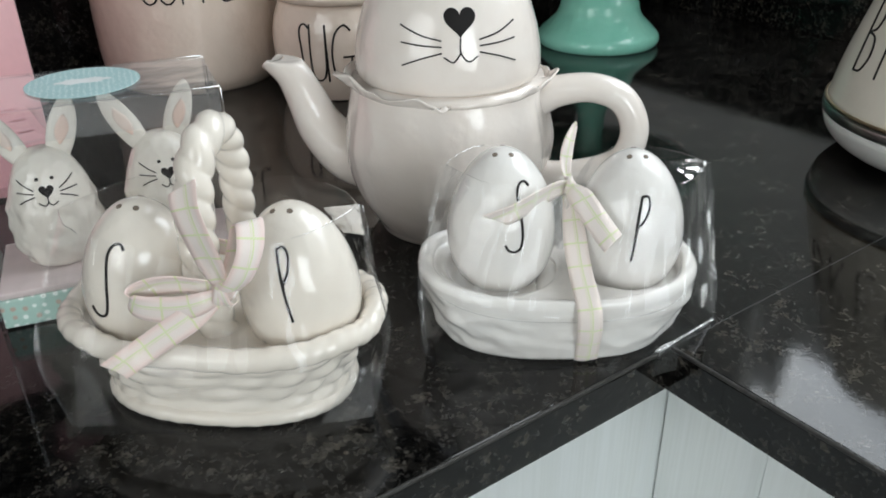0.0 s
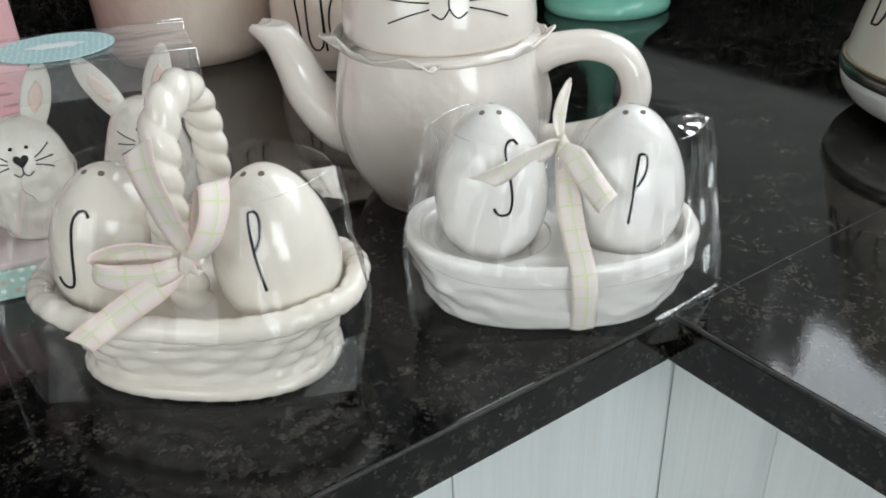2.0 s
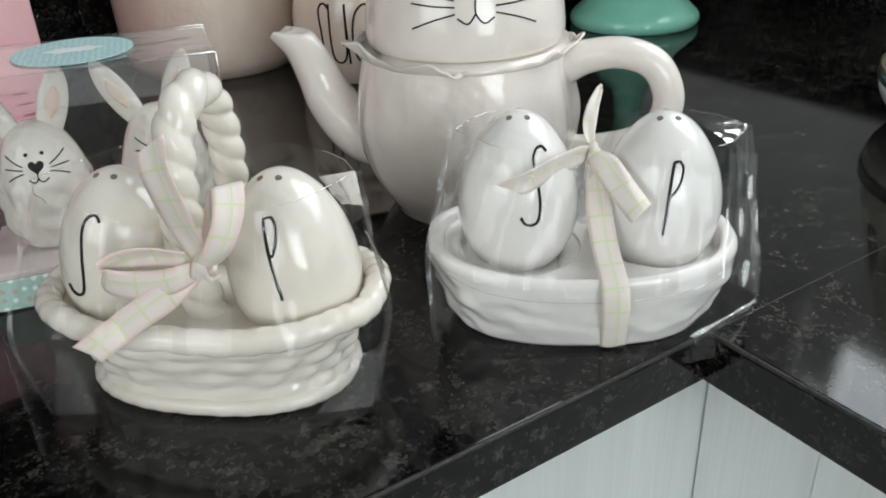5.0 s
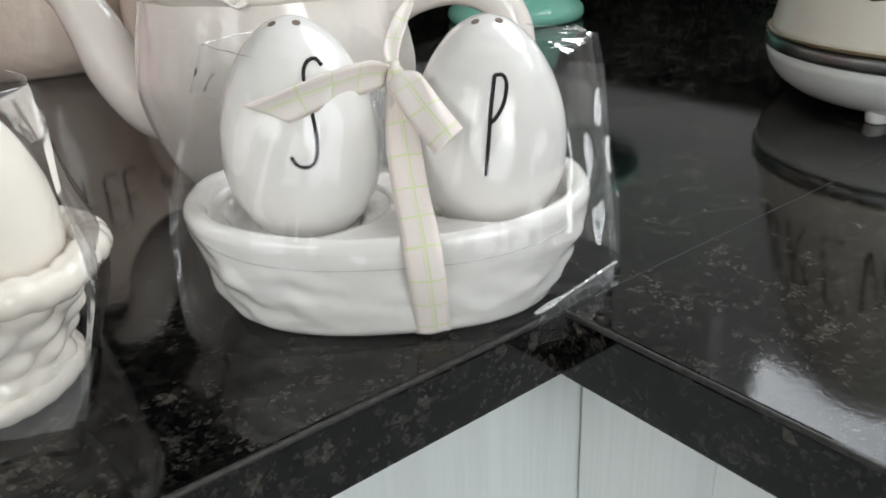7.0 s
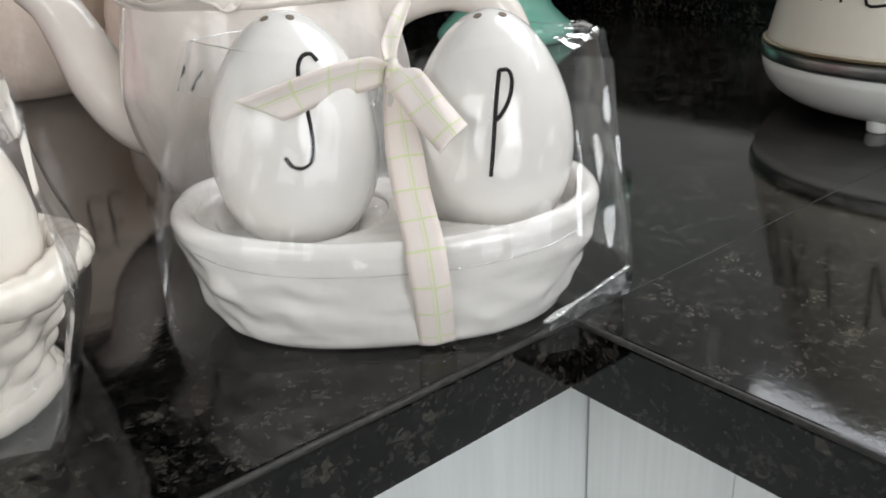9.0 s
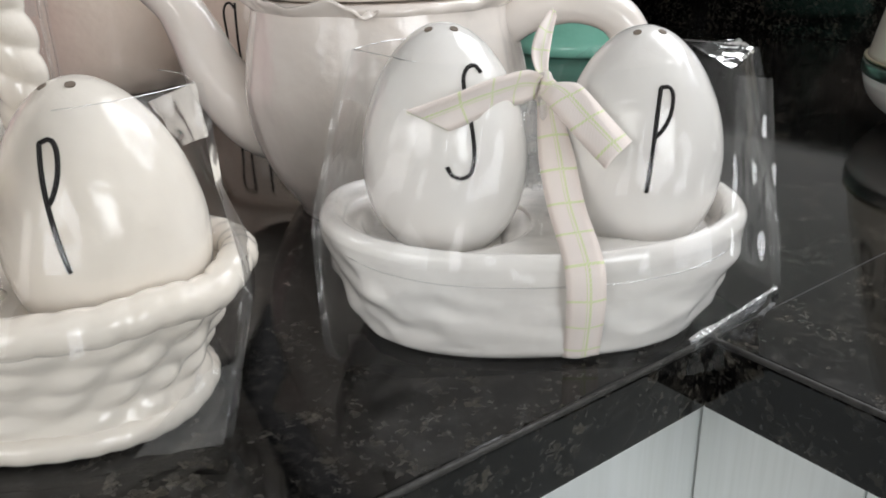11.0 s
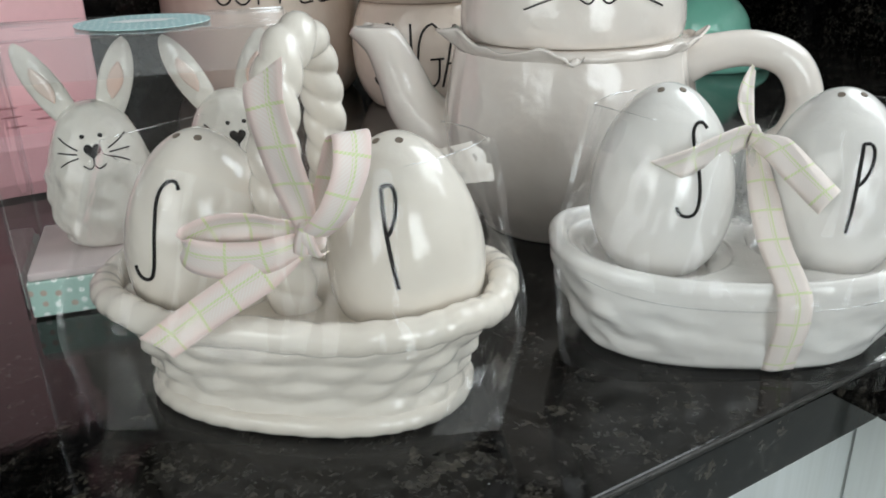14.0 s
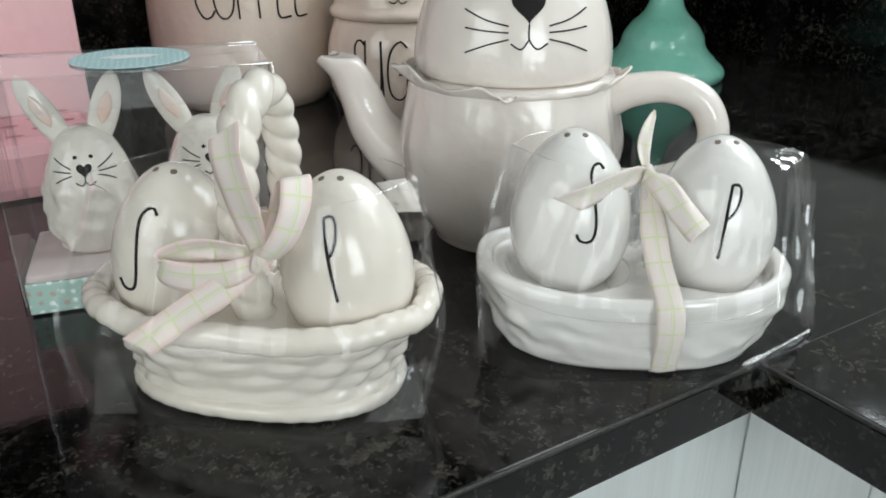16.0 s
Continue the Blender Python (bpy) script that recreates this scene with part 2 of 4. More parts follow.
def box_data(x0, x1, y0, y1, z0, z1, bevel=0.0, segments=2):
    bm = bmesh.new()
    bmesh.ops.create_cube(bm, size=1)
    for v in bm.verts:
        v.co = ((x0 + x1) / 2 + v.co.x * (x1 - x0), (y0 + y1) / 2 + v.co.y * (y1 - y0), (z0 + z1) / 2 + v.co.z * (z1 - z0))
    if bevel:
        bmesh.ops.bevel(bm, geom=bm.edges[:] + bm.verts[:], offset=bevel, segments=segments, profile=0.6, affect="EDGES")
    return bm


def bm_mesh(bm, name, mats, smooth=False):
    me = bpy.data.meshes.new(name)
    bm.to_mesh(me)
    bm.free()
    for m in (mats if isinstance(mats, (list, tuple)) else [mats]):
        me.materials.append(m)
    if smooth:
        me.polygons.foreach_set("use_smooth", [True] * len(me.polygons))
    return me


def box(name, x0, x1, y0, y1, z0, z1, mat, parent=None, bevel=0.0, label=""):
    return part(name, bm_mesh(box_data(x0, x1, y0, y1, z0, z1, bevel), name, mat, False), parent, label)


def grid_faces(rows, cols, wrap, offset=0):
    """Faces of a grid of rows x cols vertices, closed round the columns where wrap is set."""
    last = cols if wrap else cols - 1
    return [(offset + i * cols + j, offset + i * cols + (j + 1) % cols, offset + (i + 1) * cols + (j + 1) % cols, offset + (i + 1) * cols + j)
            for i in range(rows - 1) for j in range(last)]


def loft(fn, rows, cols, caps=(True, True)):
    """Closed rings fn(s, a), s in 0..1 along, a in 0..2pi round."""
    verts = [fn(i / (rows - 1), 2 * math.pi * j / cols) for i in range(rows) for j in range(cols)]
    faces = grid_faces(rows, cols, True)
    if caps[0]:
        faces.append(tuple(reversed(range(cols))))
    if caps[1]:
        faces.append(tuple((rows - 1) * cols + j for j in range(cols)))
    return verts, faces


def spline(points, n):
    """n points evenly along a Catmull-Rom curve through the points given."""
    pts = [Vector(p) for p in points]
    pts = [2 * pts[0] - pts[1]] + pts + [2 * pts[-1] - pts[-2]]
    fine = []
    for k in range(1, len(pts) - 2):
        a, b, c, d = pts[k - 1:k + 3]
        for i in range(24):
            t = i / 24
            fine.append(0.5 * (2 * b + (c - a) * t + (2 * a - 5 * b + 4 * c - d) * t * t + (3 * b - a - 3 * c + d) * t ** 3))
    fine.append(pts[-2])
    run = [0.0]
    for a, b in zip(fine, fine[1:]):
        run.append(run[-1] + (b - a).length)
    out, k = [], 0
    for i in range(n):
        want = run[-1] * i / (n - 1)
        while k < len(run) - 2 and run[k + 1] < want:
            k += 1
        f = (want - run[k]) / max(run[k + 1] - run[k], 1e-9)
        out.append(fine[k].lerp(fine[k + 1], min(max(f, 0), 1)))
    return out


def sweep(path, radius, sides=12, squash=1.0, up=Vector((0, 0, 1)), lump=None):
    """A tube along the path. radius: number or fn(s); lump: fn(s, a) that scales the ring."""
    n = len(path)
    verts = []
    side = None
    for i, p in enumerate(path):
        tan = (path[min(i + 1, n - 1)] - path[max(i - 1, 0)]).normalized()
        if side is None:
            side = tan.cross(up)
            side = (side if side.length > 1e-4 else tan.cross(Vector((1, 0, 0)))).normalized()
        else:
            side = (side - tan * side.dot(tan)).normalized()
        nor = side.cross(tan)
        s = i / (n - 1)
        r = radius(s) if callable(radius) else radius
        for j in range(sides):
            a = 2 * math.pi * j / sides
            k = r * (lump(s, a) if lump else 1)
            verts.append(p + side * (math.cos(a) * k) + nor * (math.sin(a) * k * squash))
    faces = grid_faces(n, sides, True)
    faces += [tuple(reversed(range(sides))), tuple((n - 1) * sides + j for j in range(sides))]
    return verts, faces


def join(*shapes):
    verts, faces = [], []
    for v, f in shapes:
        k = len(verts)
        verts += list(v)
        faces += [tuple(i + k for i in face) for face in f]
    return verts, faces


def lathe(profile, cols=64, caps=(True, True)):
    rows = len(profile)
    return loft(lambda s, a: Vector((profile[round(s * (rows - 1))][0] * math.cos(a), profile[round(s * (rows - 1))][0] * math.sin(a), profile[round(s * (rows - 1))][1])), rows, cols, caps)


def smooth_profile(points, n):
    return [(p.x, p.y) for p in spline([(x, y, 0) for x, y in points], n)]


def radius_at(profile, z):
    best = [(r0 + (r1 - r0) * (z - z0) / (z1 - z0)) for (r0, z0), (r1, z1) in zip(profile, profile[1:]) if min(z0, z1) <= z <= max(z0, z1) and abs(z1 - z0) > 1e-9]
    return max(best) if best else profile[-1][0]


# Slender hand-drawn capitals, each in a box 1 high, as strokes of (across, up).
LETTERS = {
    "S": [[(0.62, 0.93), (0.55, 1.0), (0.44, 0.98), (0.38, 0.85), (0.42, 0.55), (0.44, 0.25), (0.40, 0.06), (0.30, 0.0), (0.18, 0.03), (0.12, 0.12)]],
    "P": [[(0.20, 0.98), (0.22, 0.7), (0.26, 0.4), (0.32, 0.0)], [(0.20, 0.98), (0.30, 1.0), (0.36, 0.92), (0.36, 0.75), (0.30, 0.60), (0.24, 0.53)]],
    "C": [[(0.55, 0.9), (0.42, 1.0), (0.22, 0.9), (0.12, 0.6), (0.14, 0.25), (0.30, 0.02), (0.48, 0.04), (0.58, 0.16)]],
    "O": [[(0.32, 1.0), (0.14, 0.85), (0.08, 0.5), (0.16, 0.12), (0.34, 0.0), (0.52, 0.14), (0.58, 0.5), (0.50, 0.86), (0.32, 1.0)]],
    "F": [[(0.18, 1.0), (0.18, 0.5), (0.20, 0.0)], [(0.16, 0.98), (0.5, 1.0)], [(0.18, 0.55), (0.44, 0.57)]],
    "E": [[(0.50, 1.0), (0.18, 0.98), (0.18, 0.5), (0.20, 0.02), (0.52, 0.0)], [(0.18, 0.52), (0.44, 0.54)]],
    "U": [[(0.12, 1.0), (0.12, 0.4), (0.16, 0.1), (0.30, 0.0), (0.44, 0.1), (0.48, 0.4), (0.48, 1.0)], [(0.48, 1.0), (0.50, 0.5), (0.52, 0.0)]],
    "G": [[(0.52, 0.9), (0.38, 1.0), (0.18, 0.85), (0.10, 0.5), (0.16, 0.12), (0.34, 0.0), (0.50, 0.12), (0.53, 0.45)], [(0.34, 0.45), (0.62, 0.46)]],
    "A": [[(0.06, 0.0), (0.20, 0.5), (0.32, 1.0), (0.44, 0.5), (0.56, 0.0)], [(0.16, 0.38), (0.46, 0.38)]],
    "R": [[(0.16, 0.0), (0.16, 0.5), (0.16, 1.0)], [(0.16, 1.0), (0.40, 0.97), (0.48, 0.8), (0.40, 0.6), (0.16, 0.5)], [(0.22, 0.5), (0.36, 0.25), (0.52, 0.0)]],
    "B": [[(0.16, 0.0), (0.16, 0.5), (0.16, 1.0)], [(0.16, 1.0), (0.38, 0.95), (0.44, 0.78), (0.36, 0.60), (0.16, 0.53)], [(0.16, 0.53), (0.42, 0.48), (0.50, 0.26), (0.38, 0.04), (0.16, 0.0)]],
    "W": [[(0.04, 1.0), (0.12, 0.5), (0.20, 0.0), (0.28, 0.45), (0.34, 0.85), (0.42, 0.45), (0.50, 0.0), (0.58, 0.5), (0.66, 1.0)]],
}


def strokes_on(surface, strokes, thick, n=26):
    """Raised ink lines: surface(across, up) gives the place on the glaze; a line is a flat little tube."""
    shapes = []
    for line in strokes:
        length = sum(math.dist(a, b) for a, b in zip(line, line[1:]))
        m = max(6, min(n, int(length / thick / 1.5)))
        flat = spline([(x, y, 0) for x, y in line], m)
        shapes.append(sweep([surface(p.x, p.y) for p in flat], thick, 6))
    return join(*shapes)


def round_surface(profile, angle, off=0.00015, lean=0.0):
    """(across, up) in metres to a place on a turned body, centred on the angle."""
    def at(x, z):
        r = radius_at(profile, z)
        a = angle + x / max(r, 0.004)
        return Vector(((r + off) * math.cos(a), (r + off) * math.sin(a), z))
    return at


def word(text, height, pitch, base_z, slim=1.0):
    """Strokes of a word, in metres, centred across."""
    out = []
    start = -pitch * len(text) / 2
    for i, ch in enumerate(text):
        for line in LETTERS[ch]:
            out.append([(start + i * pitch + x * height * slim, base_z + y * height) for x, y in line])
    return out


# ---- setting: worktop, splashback, walls, cabinets, windows ----
H = 0.0248                       # worktop edge
SX, SY = 0.045, 0.031            # cabinet faces behind the worktop's edges


def worktop():
    top = thing("countertop", pose(0, 0, TOP), "L-shaped polished black granite worktop with brown flecks", "countertop", kind="structure")

    def slab(name, x0, x1, y0, y1, edges):
        bm = box_data(x0, x1, y0, y1, -H, 0)
        pick = [e for e in bm.edges if edges(e)]
        bmesh.ops.bevel(bm, geom=pick, offset=0.0022, segments=3, profile=0.5, affect="EDGES")
        return part(name, bm_mesh(bm, name, GRANITE), top)

    on_top = lambda e: all(v.co.z > -0.001 for v in e.verts)
    slab("slab", -2.2, 0.0, 0.0, WALL_Y, lambda e: on_top(e) and all(v.co.y < 0.001 for v in e.verts))
    slab("slab", 0.0, WALL_X, 0.0004, WALL_Y, lambda e: False)
    slab("slab", 0.0, WALL_X, -1.9, -0.0002, lambda e: on_top(e) and all(v.co.x < 0.001 for v in e.verts))
    # dulled arris along the front edges
    for a, b in (((-2.2, 0.0007, -0.0007), (-0.001, 0.0007, -0.0007)), ((0.0007, -1.9, -0.0007), (0.0007, -0.001, -0.0007))):
        path = [Vector(a).lerp(Vector(b), k / 120) + Vector((0, 0, 0.00012 * noise.noise(Vector((k * 0.9, a[1], 2.0))))) for k in range(121)]
        part("worn_edge", mesh_from(*sweep(path, 0.0010, 8), "worn_edge", WORN), top, "dulled grey arris of the slab")
    # dark resin in the joint
    box("joint", 0.0, WALL_X, -0.0003, 0.0005, -0.004, -0.0001, BLACK_PLASTIC, top)


worktop()
tagged(box("splashback_east", WALL_X - 0.018, WALL_X, -1.9, WALL_Y - 0.018, TOP, TOP + 0.115, GRANITE, bevel=0.0015), "polished black granite splashback along the wall", "splashback", kind="structure")
# upper part is unseen, added height that keeps the worktop's reflections dark
tagged(box("splashback_north", -2.2, WALL_X, WALL_Y - 0.018, WALL_Y, TOP, TOP + 0.80, GRANITE, bevel=0.0015), "polished black granite splashback behind the jars, unseen upper part added for dark reflections", "splashback", kind="structure")
tagged(box("floor", BACK_X, WALL_X, BACK_Y, WALL_Y, -0.05, 0.0, plain("floor_tile", (0.10, 0.095, 0.09), 0.4, scale=6)), "dark tiled kitchen floor", "floor", kind="structure")
tagged(box("ceiling", BACK_X - 0.15, WALL_X + 0.15, BACK_Y - 0.15, WALL_Y + 0.15, 2.6, 2.7, CEILING_PAINT), "plain grey ceiling", "ceiling", kind="structure")


def wall_with_hole(name, axis, face, thick, lo, hi, hole=None, paint=None):
    """A wall of that thickness behind its inner face; hole: (along from, along to, z from, z to)."""
    def slab(parent, a0, a1, z0, z1):
        b0, b1 = sorted((face, face + thick))
        me = bm_mesh(box_data(*((a0, a1, b0, b1) if axis == "x" else (b0, b1, a0, a1)), z0, z1), "wall_panel", paint or WALL_PAINT)
        return part("wall_panel", me, parent)
    w = tagged(new(name), "plain painted kitchen wall", "wall", kind="structure")
    if not hole:
        slab(w, lo, hi, 0, 2.6)
        return w
    a0, a1, z0, z1 = hole
    slab(w, lo, a0, 0, 2.6)
    slab(w, a1, hi, 0, 2.6)
    slab(w, a0, a1, 0, z0)
    slab(w, a0, a1, z1, 2.6)
    return w


SIDE_WINDOW = (-0.55, 0.33, 1.28, 2.15)
BACK_WINDOW = (-0.84, -0.06, 0.87, 1.97)
# north wall darkened by colour so the worktop mirrors no bright wall
wall_with_hole("wall_north", "x", WALL_Y, 0.15, BACK_X - 0.15, WALL_X + 0.15, paint=SHADE_PAINT)
# unseen opening, added to go with the west fill lamp
WEST_FILL_OPENING = (-1.42, -0.08, 1.18, 2.32)
wall_with_hole("wall_west", "y", BACK_X, -0.15, BACK_Y, WALL_Y, WEST_FILL_OPENING, SOFT_PAINT)
wall_with_hole("wall_east", "y", WALL_X, 0.15, BACK_Y, WALL_Y, SIDE_WINDOW)
wall_with_hole("wall_south", "x", BACK_Y, -0.15, BACK_X - 0.15, WALL_X + 0.15, BACK_WINDOW, SOFT_PAINT)


def window(name, axis, face, hole):
    a0, a1, z0, z1 = hole
    w = tagged(new(name), "white-framed kitchen window with clear panes", "window", kind="structure")
    f = 0.05

    def bar(p0, p1, q0, q1, name="window_frame", mat=FRAME_PAINT, d0=0.02, d1=0.07):
        b0, b1 = sorted((face + d0 * math.copysign(1, face), face + d1 * math.copysign(1, face)))
        dims = (p0, p1, b0, b1, q0, q1) if axis == "x" else (b0, b1, p0, p1, q0, q1)
        return box(name, *dims, mat, w)
    mid = (a0 + a1) / 2
    bar(a0, a0 + f, z0, z1)
    bar(a1 - f, a1, z0, z1)
    bar(a0 + f, a1 - f, z0, z0 + f)
    bar(a0 + f, a1 - f, z1 - f, z1)
    bar(mid - f / 2, mid + f / 2, z0 + f, z1 - f)
    for p0, p1 in ((a0 + f, mid - f / 2), (mid + f / 2, a1 - f)):
        pane = bar(p0, p1, z0 + f, z1 - f, "pane", PANE_GLASS, 0.042, 0.046)
        pane.visible_shadow = False


window("window_1", "y", WALL_X, SIDE_WINDOW)
window("window_2", "x", BACK_Y, BACK_WINDOW)
window("added_window_west", "y", BACK_X, WEST_FILL_OPENING)


def cabinets():
    left = thing("base_cabinet", pose(0, 0, 0), "pale wood-grain base cabinet under the granite worktop", "cabinet")
    box("body", -2.2, SX + 0.016, SY + 0.018, WALL_Y, 0.1, TOP - H, LAMINATE, left)
    box("plinth", -2.2, SX + 0.003, SY + 0.06, SY + 0.075, 0.0, 0.1, LAMINATE, left)
    x = SX - 0.0003
    for w in (0.148, 0.45, 0.45, 0.45):
        box("door", x - w + 0.0004, x + (0.0150 if w < 0.2 else 0), SY, SY + 0.0175, 0.11, TOP - H - 0.001, LAMINATE, left, bevel=0.0006)
        x -= w + 0.0004
    right = thing("base_cabinet", pose(0, 0, 0), "pale wood-grain corner base cabinet with a filler strip", "cabinet")
    box("body", SX + 0.018, WALL_X, -1.9, SY + 0.017, 0.1, TOP - H, LAMINATE, right)
    box("plinth", SX + 0.06, SX + 0.075, -1.9, SY, 0.0, 0.1, LAMINATE, right)
    y = SY - 0.0012
    for w in (0.066, 0.42, 0.42):
        box("door" if w > 0.1 else "filler_strip", SX if w < 0.1 else SX - 0.004, SX + 0.0175, y - w + 0.001, y, 0.11, TOP - H - 0.001, LAMINATE, right, bevel=0.0006)
        y -= w + 0.0012


cabinets()


# ---- the two gift sets: glazed basket, a pair of egg shakers, ribbon, cellophane ----
EGG_H, EGG_R = 0.069, 0.0252


def egg_profile(n=40):
    pts = []
    for i in range(n):
        t = 0.05 + 0.95 * (1 - math.cos(math.pi * i / (n - 1))) / 2
        x = 2 * t - 1
        r = EGG_R * math.sqrt(max(0.0, 1 - x * x)) * (1 - 0.125 * x - 0.02 * x * x)
        pts.append((max(r, 0.0002), (t - 0.05) * EGG_H / 0.95))
    return pts


EGG = egg_profile()


def egg_shaker(m, letter, glaze, face, label, group, letter_z, letter_h, tilt=0.0, holes_at=0.0):
    """face: the direction of the letter, in degrees, in the shaker's own frame."""
    t = thing("egg_shaker", m, label, "salt shaker" if letter == "S" else "pepper shaker", group)
    v, f = lathe([(0.0004, 0.0)] + EGG, 56)
    part("shell", mesh_from(v, f, "shell", glaze), t)
    surf = round_surface(EGG, radians(face), 0.0001)
    c, s = math.cos(radians(tilt)), math.sin(radians(tilt))
    lines = []
    for line in LETTERS[letter]:
        lines.append([((x - 0.3) * letter_h * 0.85 * c - (y - 0.5) * letter_h * s, letter_z + (y - 0.5) * letter_h * c + (x - 0.3) * letter_h * s) for x, y in line])
    v, f = strokes_on(surf, lines, 0.00062, 34)
    part("letter", mesh_from(v, f, "letter", INK), t, "hand-drawn black letter " + letter)
    # pouring holes are closed discs; their inner shade is a dark colour
    for k in (-1, 1, 5.07):
        z = EGG_H * 0.978
        r = radius_at(EGG, z)
        a = radians(holes_at) + k * 0.62
        place = Vector((r * math.cos(a), r * math.sin(a), z))
        nor = Vector((math.cos(a) * 0.45, math.sin(a) * 0.45, 1)).normalized()
        rim, dfc = sweep([place - nor * 0.001, place + nor * 0.0002], 0.00125, 14)
        part("pour_hole", mesh_from(rim, dfc, "pour_hole", HOLE_SHADE, False), t, "small disc coloured dark for the shade in a pouring hole")
    return t


def oval(a, b, ang, power=2.35):
    c, s = math.cos(ang), math.sin(ang)
    return a * math.copysign(abs(c) ** (2 / power), c), b * math.copysign(abs(s) ** (2 / power), s)


def basket_braided(m):
    """Glazed basket with woven sides, rope rim, rope foot and a twisted arch handle."""
    t = thing("ceramic_basket", m, "cream glazed ceramic basket with woven sides and twisted rope handle", "basket")

    def wall(s, a):
        # outer side up, over the lip, and down to the inner floor
        if s < 0.62:
            q = s / 0.62
            z = 0.002 + 0.0370 * q
            k = 0.0530 + 0.0135 * q ** 1.25 + 0.0022 * math.exp(-((q - 0.04) / 0.10) ** 2) - 0.0014 * math.exp(-((q - 0.30) / 0.2) ** 2)
            # soft plump strands in brick order, each row wandering a little
            row = q * 5.0 - 0.25 + 0.16 * math.sin(2 * a + 0.6) + 0.09 * math.sin(7 * a + 2.0)
            w = 0.0
            for step in (-1, 0, 1):
                r0 = math.floor(row) + step
                turn = 17 * a / (2 * math.pi) + 0.5 * (r0 % 2) + 0.16 * math.sin(3 * a + 1.7 * r0)
                du, dv = (turn % 1.0) - 0.5, row - r0 - 0.5 - 0.35 * ((turn % 1.0) - 0.5)
                w = max(w, math.exp(-(du / 0.37) ** 2 - (dv / 0.44) ** 2))
            k += (0.0032 * w - 0.0018) * min(1, max(0, (q - 0.10) * 8)) * min(1, max(0, (0.98 - q) * 8))
            ratio = 0.605 - 0.012 * q
        else:
            q = (s - 0.62) / 0.38
            z = 0.0390 - 0.004 * min(1, q * 2.2) ** 0.8
            k = 0.0665 - 0.0035 * min(1, q * 2) - 0.062 * max(0, q * 2 - 1) if q < 1 else 0.0005
            ratio = 0.61
        x, y = oval(k, k * ratio, a)
        lift = 0.0015 * (x / 0.066) ** 2 * min(1, z / 0.039)
        return Vector((x, y, z + lift))
    v, f = loft(wall, 110, 240)
    part("body", mesh_from(v, f, "body", CREAM), t)

    def ring(k, z, r, twists, name, lift, ratio, lump=0.16, wave=0.0):
        n = 240
        path = []
        for i in range(n):
            a = 2 * math.pi * i / n
            x, y = oval(k, k * ratio, a)
            path.append(Vector((x, y, z + lift * (x / 0.066) ** 2 + wave * math.sin(7 * a) + wave * 0.6 * math.sin(11 * a + 1))))
        verts = []
        for i, p in enumerate(path):
            tan = (path[(i + 1) % n] - path[i - 1]).normalized()
            out = tan.cross(Vector((0, 0, 1))).normalized()
            for j in range(14):
                b = 2 * math.pi * j / 14
                q = r * (1 + lump * (2 * abs(math.cos(0.5 * (b - twists * 2 * math.pi * i / n))) ** 0.8 - 1.2) + 0.05 * math.sin(9 * 2 * math.pi * i / n) * lump)
                verts.append(p + out * math.cos(b) * q + Vector((0, 0, 1)) * math.sin(b) * q)
        faces = grid_faces(n, 14, True) + [((n - 1) * 14 + j, (n - 1) * 14 + (j + 1) % 14, (j + 1) % 14, j) for j in range(14)]
        part(name, mesh_from(verts, faces, name, CREAM), t)
    ring(0.0662, 0.0388, 0.0050, 38, "braided_rim", 0.0010, 0.590, 0.060, 0.0006)
    ring(0.0526, 0.0038, 0.0037, 36, "rope_foot", 0.0, 0.605, 0.045)
    # inner deck that carries the eggs
    deck = []
    for i in range(12):
        for j in range(64):
            k = 0.0640 * (1 - i / 11.5)
            x, y = oval(k, k * 0.60, 2 * math.pi * j / 64)
            deck.append(Vector((x, y, 0.0350 + 0.002 * (1 - i / 11) ** 3)))
    fd = grid_faces(12, 64, True) + [tuple(11 * 64 + j for j in range(64))]
    part("deck", mesh_from(deck, fd, "deck", CREAM), t)
    arch = spline([(0.001, -0.0090, 0.022), (0.000, -0.0115, 0.042), (-0.001, -0.0125, 0.065), (-0.001, -0.0105, 0.090), (0.000, -0.0040, 0.109), (0.002, 0.0085, 0.1165), (0.002, 0.0205, 0.110),
                   (0.002, 0.0275, 0.092), (0.001, 0.0295, 0.070), (0.001, 0.0300, 0.045), (0.001, 0.0300, 0.022)], 280)
    v, f = sweep(arch, lambda s: 0.0080 - 0.0017 * s + 0.0045 * max(0, 1 - s / 0.09) ** 2, 22, 1.0, Vector((1, 0, 0)),
                 lambda s, a: 0.86 + 0.22 * abs(math.sin(a - 2 * math.pi * 9.5 * s)) ** 0.75)
    part("handle", mesh_from(v, f, "handle", CREAM), t, "twisted rope-shaped handle")
    return t


